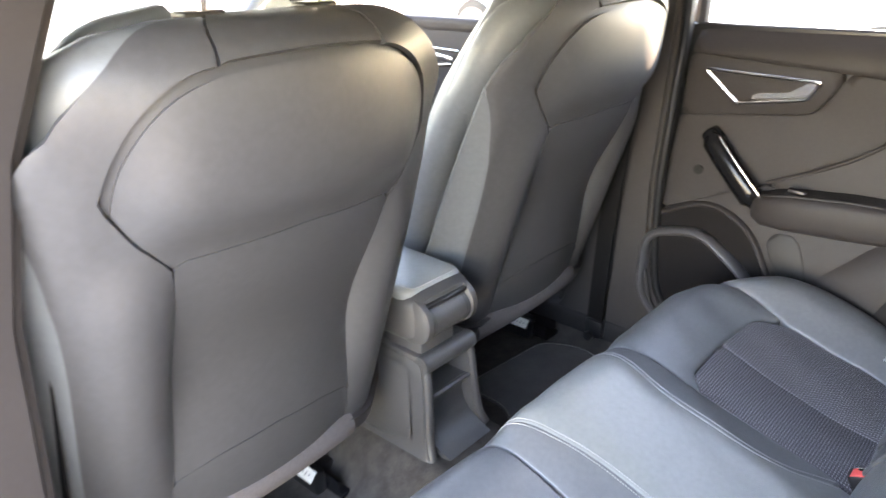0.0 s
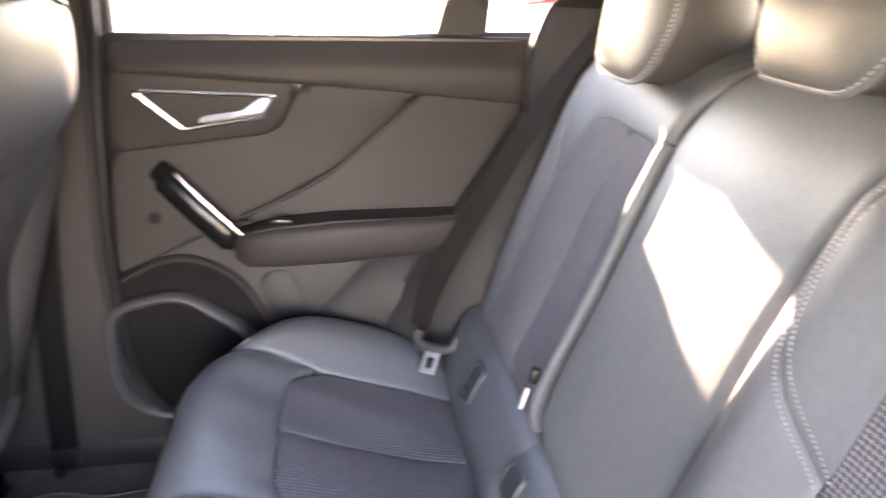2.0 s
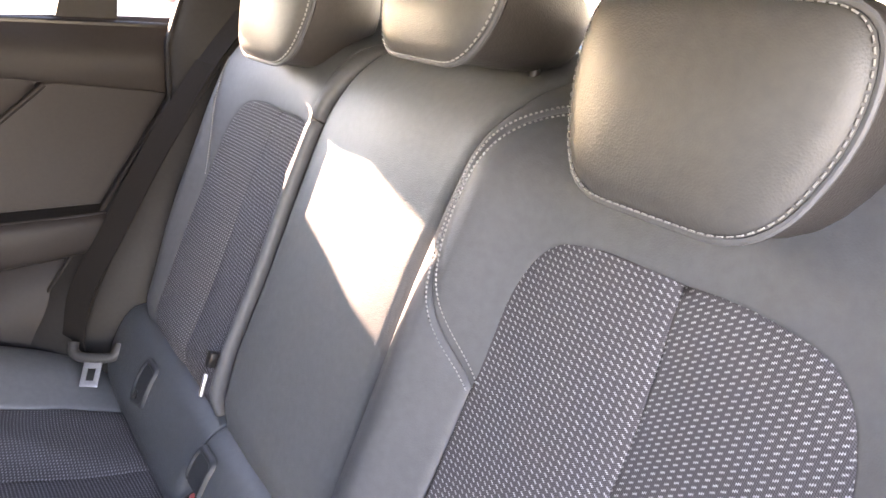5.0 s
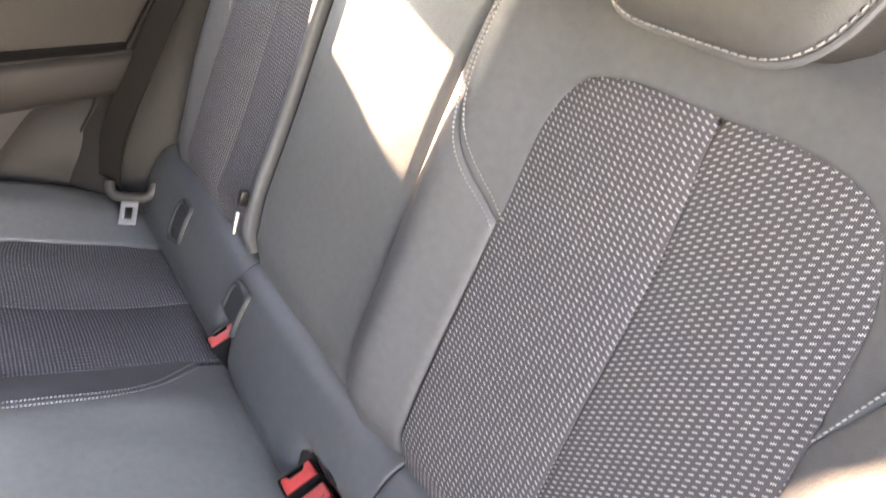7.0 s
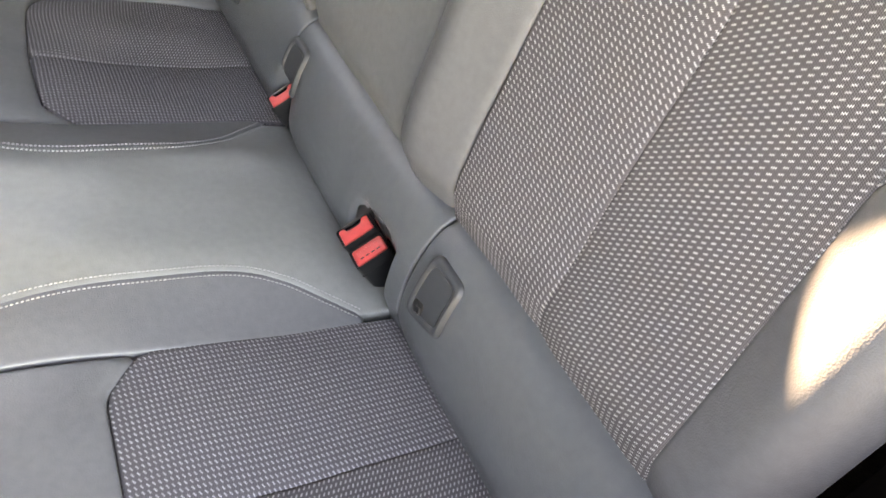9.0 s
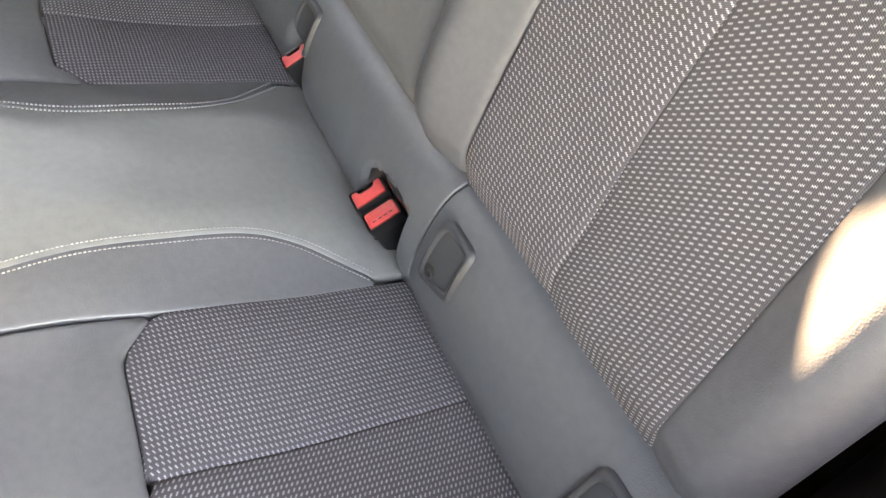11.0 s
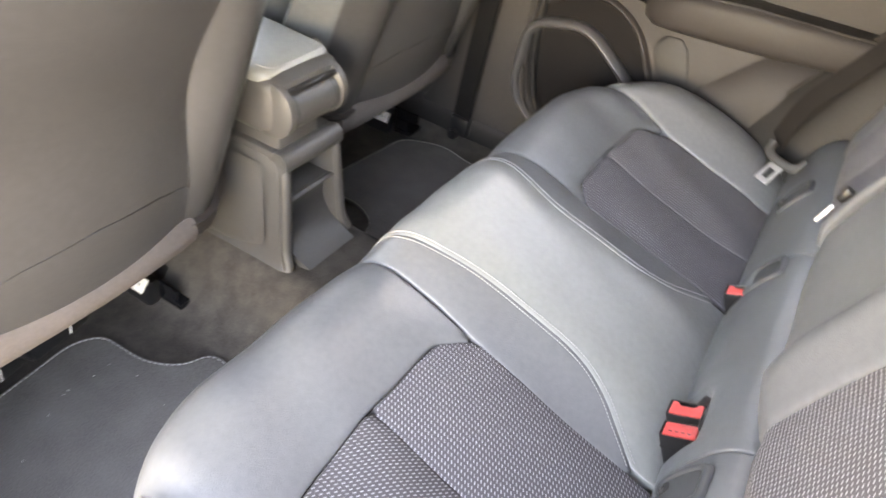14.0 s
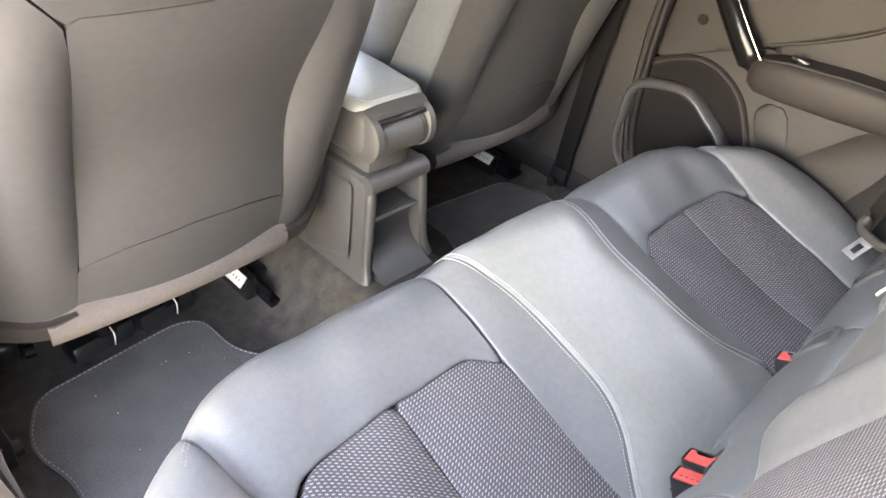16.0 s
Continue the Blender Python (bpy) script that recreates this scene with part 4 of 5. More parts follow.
part("shelf_lip", tube([(-0.056, 0.7035, 0.5795), (0.056, 0.7035, 0.5795)], 0.0062, 10, True, 0.8), CONSOLE, con, "pale worn lip of the niche")
part("niche_back", rbox((0.118, 0.012, 0.18), 0.003, 1, pose(0, 0.800, 0.56)), BLACK, con)
rows = [[(-0.058, y, z), (0.058, y, z), (0.058, y + 0.02, z - 0.004), (-0.058, y + 0.02, z - 0.004)] for y, z in ((0.710, 0.575), (0.717, 0.560), (0.720, 0.540), (0.716, 0.520), (0.705, 0.502), (0.688, 0.488), (0.668, 0.478), (0.652, 0.4725))]
part("apron", loft(rows), CONSOLE, con, "hollow grey foot of the console")
for s in (-1, 1):       # raised field on each flank
    rows = []
    for k, lift in ((1.0, 0.0), (0.97, 0.0008), (0.93, 0.0022), (0.88, 0.0030), (0.6, 0.0033), (0.1, 0.0033)):
        o = rounded([(0.735, 0.640, 0.012), (0.722, 0.500, 0.02), (0.80, 0.478, 0.02), (1.08, 0.478, 0.02), (1.05, 0.60, 0.03), (0.86, 0.640, 0.03)], 0.02)
        c = np.array((0.90, 0.56))
        o = c + (o - c) * k
        rows.append([(s * (0.0825 - 0.085 * (z - 0.474) + lift + 0.004), y, z) for y, z in o])
    part("flank_field", loft(rows), CONSOLE, con)
part("front_block", rbox((0.17, 0.62, 0.20), 0.03, 3, pose(0, 1.46, 0.60)), CONSOLE, con)

# ---- floor ----
gx, gy = np.meshgrid(np.linspace(-0.72, 0.72, 73), np.linspace(0.30, 2.1, 91))


def floor_z(x, y):
    a = np.abs(x)
    z = 0.345 + 0.122 * (1 - step01((a - 0.075) / 0.13)) + 0.03 * step01((a - 0.60) / 0.06)
    return z + 0.02 * step01((y - 0.93) / 0.12) * (a < 0.62)


gz = floor_z(gx, gy) + 0.002 * np.sin(gx * 37 + gy * 11) * np.cos(gy * 29)
verts = np.stack((gx.ravel(), gy.ravel(), gz.ravel()), 1)
nx = 73
faces = [(j * nx + i, j * nx + i + 1, (j + 1) * nx + i + 1, (j + 1) * nx + i) for j in range(90) for i in range(72)]
n = len(verts)
ring = [i for i in range(nx)] + [j * nx + nx - 1 for j in range(1, 91)] + [90 * nx + i for i in range(nx - 2, -1, -1)] + [j * nx for j in range(89, 0, -1)]
under = [(verts[i][0], verts[i][1], 0.30) for i in ring]
faces += [(ring[(k + 1) % len(ring)], ring[k], n + k, n + (k + 1) % len(ring)) for k in range(len(ring))] + [tuple(n + k for k in range(len(ring)))[::-1]]
floor = tagged(link_mesh("floor", np.vstack((verts, under)), faces, CARPET), "dark grey-brown carpeted car floor with centre tunnel", "floor", kind="structure")


def mat_surface(u, v):
    return np.stack((u, v, floor_z(u, v) + 0.004), 1)


def floor_mat(s):
    o = rounded([(-0.215, 0.40, 0.01), (-0.200, 0.727, 0.02), (-0.245, 0.742, 0.03), (-0.275, 0.79, 0.03), (-0.278, 0.885, 0.03), (-0.32, 0.905, 0.02), (-0.568, 0.882, 0.03), (-0.615, 0.79, 0.05), (-0.585, 0.70, 0.05), (-0.60, 0.62, 0.03), (-0.60, 0.40, 0.01)])
    o = np.array(mirror(o.tolist(), -s))
    mt = tagged(new("floor_mat"), "dark grey carpet floor mat with a stitched hem", "floor mat", "floor mats")
    mt.location = (s * 0.4, 0.65, 0.35)
    panel("mat_body", mt, MAT, o, mat_surface, 0.003, 0.006, 0.001, 0.02, drop=0.002)
    p, nr = surface(mat_surface, resample(np.vstack((o, o[:1])), 0.012))
    part("hem", tube(p + nr * 0.0005, 0.0016, 6), MAT, mt)
    c = o.mean(0)
    stitches(mt, mat_surface, np.vstack((c + (o - c) * 0.985, c + (o[:1] - c) * 0.985)), 0.0022, 0.009, 0.006, 0.0006)
    return mt


floor_mat(-1), floor_mat(1)
tot = bmesh.new()
for k in range(14):
    x, y = random.uniform(-0.58, -0.25), random.uniform(0.52, 0.86)
    bmesh.ops.create_icosphere(tot, subdivisions=1, radius=random.uniform(0.0005, 0.0011), matrix=Matrix.Translation((x, y, float(floor_z(np.array(x), np.array(y))) + 0.0062)))
tagged(part("crumbs", tot, LABEL), "pale crumbs and fluff on the floor mat", "dirt", kind="stuff")


# ---- rear door on the far side ----
def door_face(u, v):
    x = 0.700 + 0.62 * np.clip(v - 1.105, 0, 1) + 0.012 * bump1(v, 0.98, 0.10) - 0.020 * step01((0.80 - v) / 0.12) + 0.015 * step01((0.55 - v) / 0.15)
    return np.stack((x, u, v), 1)


door = thing("door_1", "grey-brown plastic rear car door trim with armrest and speaker", "car door", kind="structure")
door.location = (0.72, 0.25, 0.42)


def door_panel(name, mat, pts, label="", **kw):
    kw = {"thick": 0.02, "roll": 0.004, "drop": 0.0022, "crown": 0.002, "step": 0.02, "grow": 0.0026, **kw}
    return panel(name, door, mat, np.array(pts), door_face, flip=True, label=label, **kw)


door_panel("top_rail", TRIM, [(0.615, 1.103), (0.26, 1.080), (-0.085, 1.047), (-0.17, 1.038), (-0.17, 1.168), (0.0, 1.166), (0.26, 1.156), (0.612, 1.146)], "grey-brown soft upper door rail", roll=0.010, crown=0.004)
door_panel("handle_surround", TRIM, rounded([(0.618, 1.099), (0.312, 1.079), (0.352, 1.012), (0.372, 0.998), (0.55, 0.976), (0.632, 0.966)], 0.012), crown=0.006)
door_panel("front_insert", TRIM, rounded([(0.634, 0.962), (0.55, 0.972), (0.370, 0.993), (0.347, 1.008), (0.306, 1.079), (0.112, 1.064), (0.256, 0.936), (0.424, 0.848), (0.49, 0.816), (0.650, 0.748)], 0.006), crown=0.004)
door_panel("rear_insert", TRIM, rounded([(0.106, 1.062), (-0.17, 1.035), (-0.17, 0.80), (0.30, 0.80), (0.42, 0.845), (0.253, 0.930)], 0.006), crown=0.004)
door_panel("lower_trim", TRIM, rounded([(0.652, 0.742), (0.49, 0.812), (0.42, 0.842), (0.30, 0.797), (-0.17, 0.797), (-0.17, 0.44), (0.60, 0.44), (0.672, 0.52)], 0.02), crown=0.003)
door_panel("speaker_mesh", TRIM, rounded([(0.640, 0.764), (0.50, 0.826), (0.535, 0.890), (0.60, 0.885)], 0.012), "fine perforated patch", crown=0.0035, thick=0.005)
part("tweeter", tube([(0.700, 0.572, 0.850), (0.6962, 0.572, 0.850)], 0.011, 18), GRILLE, door, "small perforated tweeter")
ridge = curve_points([(0.108, 1.060), (0.17, 1.005), (0.254, 0.934), (0.33, 0.890), (0.424, 0.848)], 6)
p, nr = surface(door_face, ridge, True)
part("ridge", tube(p + nr * 0.0036, 0.0042, 10), TRIM, door, "raised moulded line")
part("core", rbox((0.02, 0.84, 0.74), 0.004, 1, pose(0.738, 0.24, 0.79)), BLACK, door)
# handle
quad = rounded([(0.581, 1.072), (0.351, 1.064), (0.374, 1.028), (0.508, 1.006)], 0.006, 4)
p, nr = surface(door_face, resample(quad, 0.006, True), True)
p = p + nr * 0.011
part("handle_bezel", tube(np.vstack((p, p[:1], p[1:2])), 0.0042, 8, False), CHROME, door, "satin chrome handle frame")
c = quad.mean(0)
door_panel("handle_bowl", MATT_BLACK, c + (quad - c) * 0.95, "dark handle recess", crown=0.006, thick=0.004, roll=0.004, step=0.012)
lev = rounded([(0.486, 1.018), (0.470, 1.026), (0.410, 1.034), (0.378, 1.056), (0.362, 1.058), (0.382, 1.030), (0.41, 1.018)], 0.004, 4)
door_panel("handle_lever", CHROME, lev, "satin chrome door lever", crown=0.020, thick=-0.004, roll=0.004, step=0.008)
door_panel("lever_pivot", BLACK, rounded([(0.555, 1.064), (0.47, 1.061), (0.43, 1.036), (0.47, 1.03), (0.50, 1.04)], 0.006), crown=0.014, thick=0.0, roll=0.006, step=0.01)
# pull handle
a, b = np.array((0.682, 0.552, 0.934)), np.array((0.668, 0.432, 0.808))
rows = []
for t in np.linspace(0, 1, 14):
    q = a + (b - a) * t + np.array((-0.005 * math.sin(math.pi * t), 0, 0))
    w = 0.025 + 0.002 * t
    d = np.array((0, 0.68, -0.73))
    n1 = np.array((0, -0.72, 0.69))
    k = 0.55 if t in (0.0, 1.0) else 1.0
    rows.append([q + n1 * w * k * math.cos(g) * 0.95 + np.array((1, 0, 0)) * 0.016 * k * math.sin(g) for g in np.linspace(0, 2 * math.pi, 16, endpoint=False)])
part("pull_handle", loft(rows), GLOSS, door, "gloss black pull handle")
part("pull_strip", tube([a + (b - a) * t + np.array((-0.011 - 0.005 * math.sin(math.pi * t), -0.0165, 0.0155)) for t in np.linspace(0.10, 1.0, 10)], 0.0013, 8), CHROME, door, "chrome strip on pull handle")
for t in (0.03, 0.97):
    q = a + (b - a) * t
    part("pull_foot", rbox((0.05, 0.035, 0.035), 0.01, 3, Matrix.Translation(q + np.array((0.022, 0, 0))) @ pose(0, 0, 0, 43)), GLOSS, door)
# armrest
rows = []
for y, x, zt, zb in ((0.440, 0.672, 0.822, 0.790), (0.432, 0.655, 0.828, 0.776), (0.41, 0.640, 0.836, 0.768), (0.36, 0.632, 0.846, 0.770), (0.26, 0.628, 0.855, 0.776), (0.14, 0.630, 0.858, 0.784), (0.05, 0.640, 0.858, 0.792), (-0.06, 0.665, 0.856, 0.806)):
    zc, zh = (zt + zb) / 2, (zt - zb) / 2
    rows.append([(x + 0.035 + 0.035 * np.sign(math.cos(g)) * abs(math.cos(g)) ** 0.5, y, zc + zh * np.sign(math.sin(g)) * abs(math.sin(g)) ** 0.55) for g in np.linspace(0, 2 * math.pi, 24, endpoint=False)])
part("armrest", loft(rows), TRIM, door, "padded grey armrest")


def arm_top(u, v):
    return np.stack((v, u, np.interp(u, (-0.06, 0.05, 0.26, 0.36, 0.41, 0.432), (0.857, 0.8595, 0.8565, 0.8475, 0.8375, 0.831))), 1)


panel("switch_plate", door, TRIM_DARK, rounded([(0.415, 0.645), (0.415, 0.700), (-0.04, 0.704), (-0.04, 0.664), (0.10, 0.646), (0.30, 0.641)], 0.008), arm_top, 0.004, 0.004, 0.003, 0.015, flip=True)
part("window_switch", rbox((0.016, 0.034, 0.008), 0.003, 2, pose(0.662, 0.352, 0.852, 6)), BLACK, door, "black window switch")
part("switch_edge", rbox((0.003, 0.012, 0.002), 0.0006, 1, pose(0.656, 0.352, 0.8545, 6)), CHROME, door)
# speaker
so = rounded([(0.664, 0.690), (0.535, 0.716), (0.425, 0.640), (0.375, 0.545), (0.41, 0.47), (0.60, 0.465), (0.668, 0.53)], 0.045, 8)
c = np.array((0.545, 0.585))
p, nr = surface(door_face, resample(so, 0.012, True), True)
p = p + nr * 0.009
part("speaker_rim", tube(np.vstack((p, p[:1], p[1:2])), 0.022, 14, False, 0.5), SURROUND, door, "pale grey speaker surround")
bowl = curve_points([(0.668, 0.722), (0.578, 0.768), (0.505, 0.771), (0.43, 0.728), (0.38, 0.642), (0.342, 0.55)], 6)
p, nr = surface(door_face, bowl, True)
part("bowl_ridge", tube(p - nr * 0.003, 0.017, 16, True, 0.42), TRIM, door, "rounded ridge over the speaker")
# no real hollow: its shade is put into this panel's black
door_panel("speaker_bowl_shade", MATT_BLACK, rounded([(0.672, 0.715), (0.578, 0.765), (0.505, 0.768), (0.43, 0.725), (0.38, 0.64), (0.345, 0.55), (0.40, 0.465), (0.61, 0.46), (0.672, 0.53)], 0.03), "flat panel round the speaker, blackened for a hollow's shade", crown=0.0035, thick=0.004, extra=lambda u, v, d: 0.003 + 0 * u)
door_panel("speaker_cover", MATT_BLACK, c + (so - c) * 0.93, "black perforated speaker cover", crown=0.004, thick=0.004, extra=lambda u, v, d: 0.006 + 0 * u)
# pocket
po = rounded([(0.315, 0.650), (0.200, 0.765), (0.10, 0.785), (-0.15, 0.785), (-0.15, 0.47), (0.34, 0.47), (0.345, 0.60)], 0.02)
door_panel("pocket", TRIM, po, "moulded door pocket", crown=0.028, roll=0.02, drop=0.0)
# shade of the recess under the armrest, painted as a darker patch
door_panel("cup_recess_shade", TRIM_DARK, rounded([(0.392, 0.700), (0.402, 0.742), (0.345, 0.748), (0.322, 0.700), (0.306, 0.640), (0.350, 0.636)], 0.02), "flat patch below the armrest, darkened for a hollow's shade", crown=0.003, thick=0.004, extra=lambda u, v, d: 0.004 + 0 * u)
part("outer_skin", rbox((0.05, 0.86, 0.75), 0.02, 2, pose(0.765, 0.24, 0.77)), PAINT_CAR, door)
# window frame and panes
part("window_frame", tube([(0.748, 0.625, 1.12), (0.735, 0.618, 1.25), (0.700, 0.600, 1.385), (0.695, 0.40, 1.405), (0.695, 0.0, 1.400), (0.70, -0.14, 1.36), (0.735, -0.17, 1.17)], 0.016, 8), BLACK, door, "black window frame")
part("window_divider", loft([[(0.748 + dx, y, z) for dx, y in ((-0.012, y0), (-0.012, y1), (0.012, y1), (0.012, y0))] for z, y0, y1 in ((1.13, 0.084, -0.018), (1.16, 0.078, -0.014), (1.20, 0.067, -0.017), (1.235, 0.056, -0.020), (1.265, 0.026, -0.028), (1.29, 0.010, -0.034), (1.40, -0.002, -0.036))]), TRIM_DARK, door, "dark window divider")

# upper part is added out of view to bound the sun patch on the backrest
bm = loft([[(x, y, z) for y, z in ((0.004, 1.294), (-0.05, 1.280), (-0.105, 1.260), (-0.125, 1.227), (-0.155, 1.174), (-0.20, 1.15), (-0.20, 1.42), (0.004, 1.42))] for x in (0.690, 0.722)])
part("quarter_trim_blocker", bm, TRIM_DARK, door, "dark tapered trim round the small rear pane, lowered to cut the sun")


def pane(parent, pts):
    bm = bmesh.new()
    v = [bm.verts.new(p) for p in pts]
    f = bm.faces.new(v)
    r = bmesh.ops.solidify(bm, geom=[f], thickness=0.004)
    ob = part("pane", bm, GLASS, parent, smooth=False)
    ob.visible_shadow = False
    return ob


pane(door, [(0.748, 0.615, 1.14), (0.748, 0.05, 1.15), (0.700, 0.015, 1.40), (0.700, 0.60, 1.39)])
pane(door, [(0.748, 0.02, 1.15), (0.740, -0.165, 1.17), (0.702, -0.13, 1.36), (0.700, -0.005, 1.40)])


# ---- pillars, sills, roof ----
def pillar(name, label, secs, mat=TRIM_DARK):
    """secs: rows of z and the four plan corners."""
    bm = loft([[(x, y, z) for x, y in c] for z, c in secs])
    bmesh.ops.bevel(bm, geom=[e for e in bm.edges if abs(e.verts[0].co.z - e.verts[1].co.z) > 0.02], offset=0.012, segments=3, affect="EDGES")
    return tagged(part(name, bm, mat), label, "pillar trim", kind="structure")


for s in (1, -1):
    rows = []
    for z, y0, y1, xi in ((0.40, 0.55, 0.92, 0.655), (0.45, 0.58, 0.89, 0.658), (0.52, 0.625, 0.86, 0.662), (0.62, 0.650, 0.83, 0.662), (0.80, 0.655, 0.80, 0.660), (1.0, 0.640, 0.775, 0.655), (1.15, 0.626, 0.755, 0.642), (1.30, 0.612, 0.74, 0.606), (1.41, 0.60, 0.73, 0.565)):
        rows.append((z, [(s * xi, y0), (s * xi, y1), (s * (xi + 0.085), y1), (s * (xi + 0.085), y0)]))
    if s < 0:       # the near pillar leans further in at the top
        lean = ((1.0, 0.650), (1.15, 0.620), (1.30, 0.556), (1.41, 0.505))
        rows = [r for r in rows if r[0] < 0.9] + [(z, [(-x, y0), (-x, y0 + 0.13), (-x - 0.10, y0 + 0.13), (-x - 0.10, y0)]) for (z, x), y0 in zip(lean, (0.640, 0.630, 0.622, 0.61))]
    pillar("wall_b_pillar", "dark grey plastic centre pillar trim", rows, PILLAR if s > 0 else TRIM)
    if s > 0:
        seal = curve_points([(xi + 0.010, y0 - 0.007, z) for z, y0, xi in ((0.43, 0.560, 0.660), (0.52, 0.622, 0.664), (0.62, 0.648, 0.664), (0.80, 0.654, 0.662), (1.0, 0.640, 0.657), (1.15, 0.626, 0.648), (1.30, 0.612, 0.612), (1.39, 0.602, 0.58))], 4)
        tagged(part("trim_door_seal", tube(seal, 0.010, 10), BLACK), "black rubber seal round the rear door opening", "door seal", kind="structure")
    bm = rbox((0.13, 2.3, 0.10), 0.03, 4, pose(s * 0.715, 1.0, 0.385))
    tagged(part("trim_sill", bm, TRIM_DARK), "dark plastic door sill trim", "sill trim", kind="structure")
    rows = []
    for z, y0, x0 in ((0.40, -0.08, 0.655), (0.70, -0.10, 0.655), (0.95, -0.15, 0.665), (1.16, -0.19, 0.69), (1.28, -0.155, 0.69), (1.41, -0.05, 0.63)):
        rows.append((z, [(s * x0, y0), (s * x0, -0.95), (s * 0.80, -0.95), (s * 0.80, y0)]))
    pillar("wall_c_pillar", "dark plastic rear pillar and quarter trim", rows)

# fixed side bolsters beside the backrest
for s in (1, -1):
    rows = []
    for z, yf, xi in ((0.52, 0.255, 0.645), (0.60, 0.215, 0.630), (0.66, 0.178, 0.618), (0.735, 0.130, 0.612), (0.875, 0.035, 0.606), (1.04, -0.072, 0.604), (1.13, -0.072, 0.602), (1.165, -0.083, 0.603), (1.19, -0.092, 0.604), (1.215, -0.102, 0.606), (1.236, -0.150, 0.62)):
        rows.append([(s * (xi - 0.040), yf - 0.16, z), (s * (xi + 0.005), yf - 0.075, z), (s * (xi + 0.03), yf - 0.02, z), (s * (xi + 0.055), yf, z), (s * 0.70, yf - 0.005, z), (s * 0.70, yf - 0.3, z), (s * (xi - 0.040), yf - 0.3, z)])
    sb = thing("side_cushion", "dark padded side bolster between backrest and door", "seat trim", "side cushions")
    sb.location = (s * 0.65, 0.0, 0.52)
    part("pad", loft(rows), TRIM_DARK, sb)
    part("piping", tube([(q[3][0], q[3][1], q[3][2]) for q in rows], 0.004, 6), TRIM_DARK, sb)

# headliner with thickness, open where the glass is
bm = loft([[(x, y, 1.405 + 0.03 * (1 - (x / 0.66) ** 2) - 0.02 * max(0, (y - 1.0) / 0.5) + dz) for x in np.linspace(-0.66, 0.66, 13)] + [(x, y, 1.47 + dz) for x in np.linspace(0.66, -0.66, 13)] for y, dz in ((-0.85, -0.03), (-0.4, 0), (0.3, 0.01), (1.0, 0.0), (1.40, -0.02))])
tagged(part("ceiling", bm, HEADLINER), "pale grey cloth headliner", "ceiling", kind="structure")
for s in (1, -1):
    bm = tube([(s * 0.68, -0.9, 1.36), (s * 0.69, -0.2, 1.39), (s * 0.69, 0.6, 1.392), (s * 0.68, 1.35, 1.375), (s * 0.70, 1.8, 1.22), (s * 0.72, 2.15, 1.06)], 0.045, 12)
    tagged(part("trim_roof_rail", bm, TRIM), "grey roof rail and windscreen pillar trim", "roof trim", kind="structure")

# luggage cover and tail
bm = rbox((1.24, 0.62, 0.03), 0.008, 2, pose(0, -0.60, 1.095))
tagged(part("parcel_shelf", bm, TRIM_DARK), "black parcel shelf behind the rear backrest", "parcel shelf")
bm = rbox((1.5, 0.06, 0.80), 0.02, 2, pose(0, -0.95, 0.72))
tagged(part("wall_tailgate", bm, TRIM_DARK), "dark tailgate trim below the rear window", "tailgate", kind="structure")
rear = thing("window_1", "rear window with dark frame", "rear window", kind="structure")
rear.location = (0, -0.9, 1.12)
part("window_frame", tube([(-0.60, -0.95, 1.12), (0.60, -0.95, 1.12), (0.56, -0.86, 1.36), (0.0, -0.85, 1.39), (-0.56, -0.86, 1.36), (-0.60, -0.95, 1.12)], 0.022, 8), BLACK, rear)
pane(rear, [(-0.59, -0.95, 1.13), (0.59, -0.95, 1.13), (0.55, -0.865, 1.375), (-0.55, -0.865, 1.375)])
tagged(part("wall_boot_floor", rbox((1.4, 0.9, 0.04), 0.01, 2, pose(0, -0.48, 0.50)), CARPET), "carpeted boot floor", "boot floor", kind="structure")
tagged(part("wall_seat_pan", rbox((1.38, 0.50, 0.05), 0.01, 2, pose(0, 0.20, 0.33)), CARPET), "carpeted seat pan under the rear bench", "seat pan", kind="structure")

# ---- rear seat belt and pillar belt on the far side ----
belt = thing("rear_seat_belt", "dark grey rear seat belt with metal tongue by the door", "seat belt")
belt.location = (0.58, 0.05, 0.60)
pts = curve_points([(0.585, -0.175, 1.19), (0.598, -0.110, 1.10), (0.612, -0.025, 0.95), (0.616, 0.055, 0.80), (0.608, 0.105, 0.68), (0.598, 0.100, 0.62)], 8)
part("webbing", strap(pts, (0.023, 0.006, 0.003)), WEB_BROWN, belt)
pts = curve_points([(0.604, 0.114, 0.660), (0.608, 0.096, 0.74), (0.610, 0.045, 0.83), (0.604, -0.03, 0.97), (0.59, -0.115, 1.11)], 6)
part("webbing_return", strap(pts, (0.020, 0.012, 0.004)), WEB_BROWN, belt)
m = look((0.550, 0.094, 0.645), (0.450, 0.154, 0.533)) @ pose(0, 0, 0, 0, 0, 0)
bar = [m @ Vector(q) for q in ((-0.036, 0.004, 0.026), (-0.034, 0.002, 0.012), (-0.024, 0, 0.004), (0, 0, 0.002), (0.024, 0, 0.004), (0.034, 0.002, 0.012), (0.036, 0.004, 0.026))]
part("tongue_head", tube(curve_points(bar, 4), 0.0085, 10), CONSOLE, belt, "dark plastic belt tongue grip with raised ends")
for q in (-1, 1):
    part("tongue_side", rbox((0.008, 0.0035, 0.040), 0.001, 2, m @ pose(q * 0.010, 0, -0.020)), STEEL, belt, "steel tongue")
part("tongue_tip", rbox((0.028, 0.0036, 0.010), 0.001, 2, m @ pose(0, 0, -0.040)), STEEL, belt, "steel tongue")
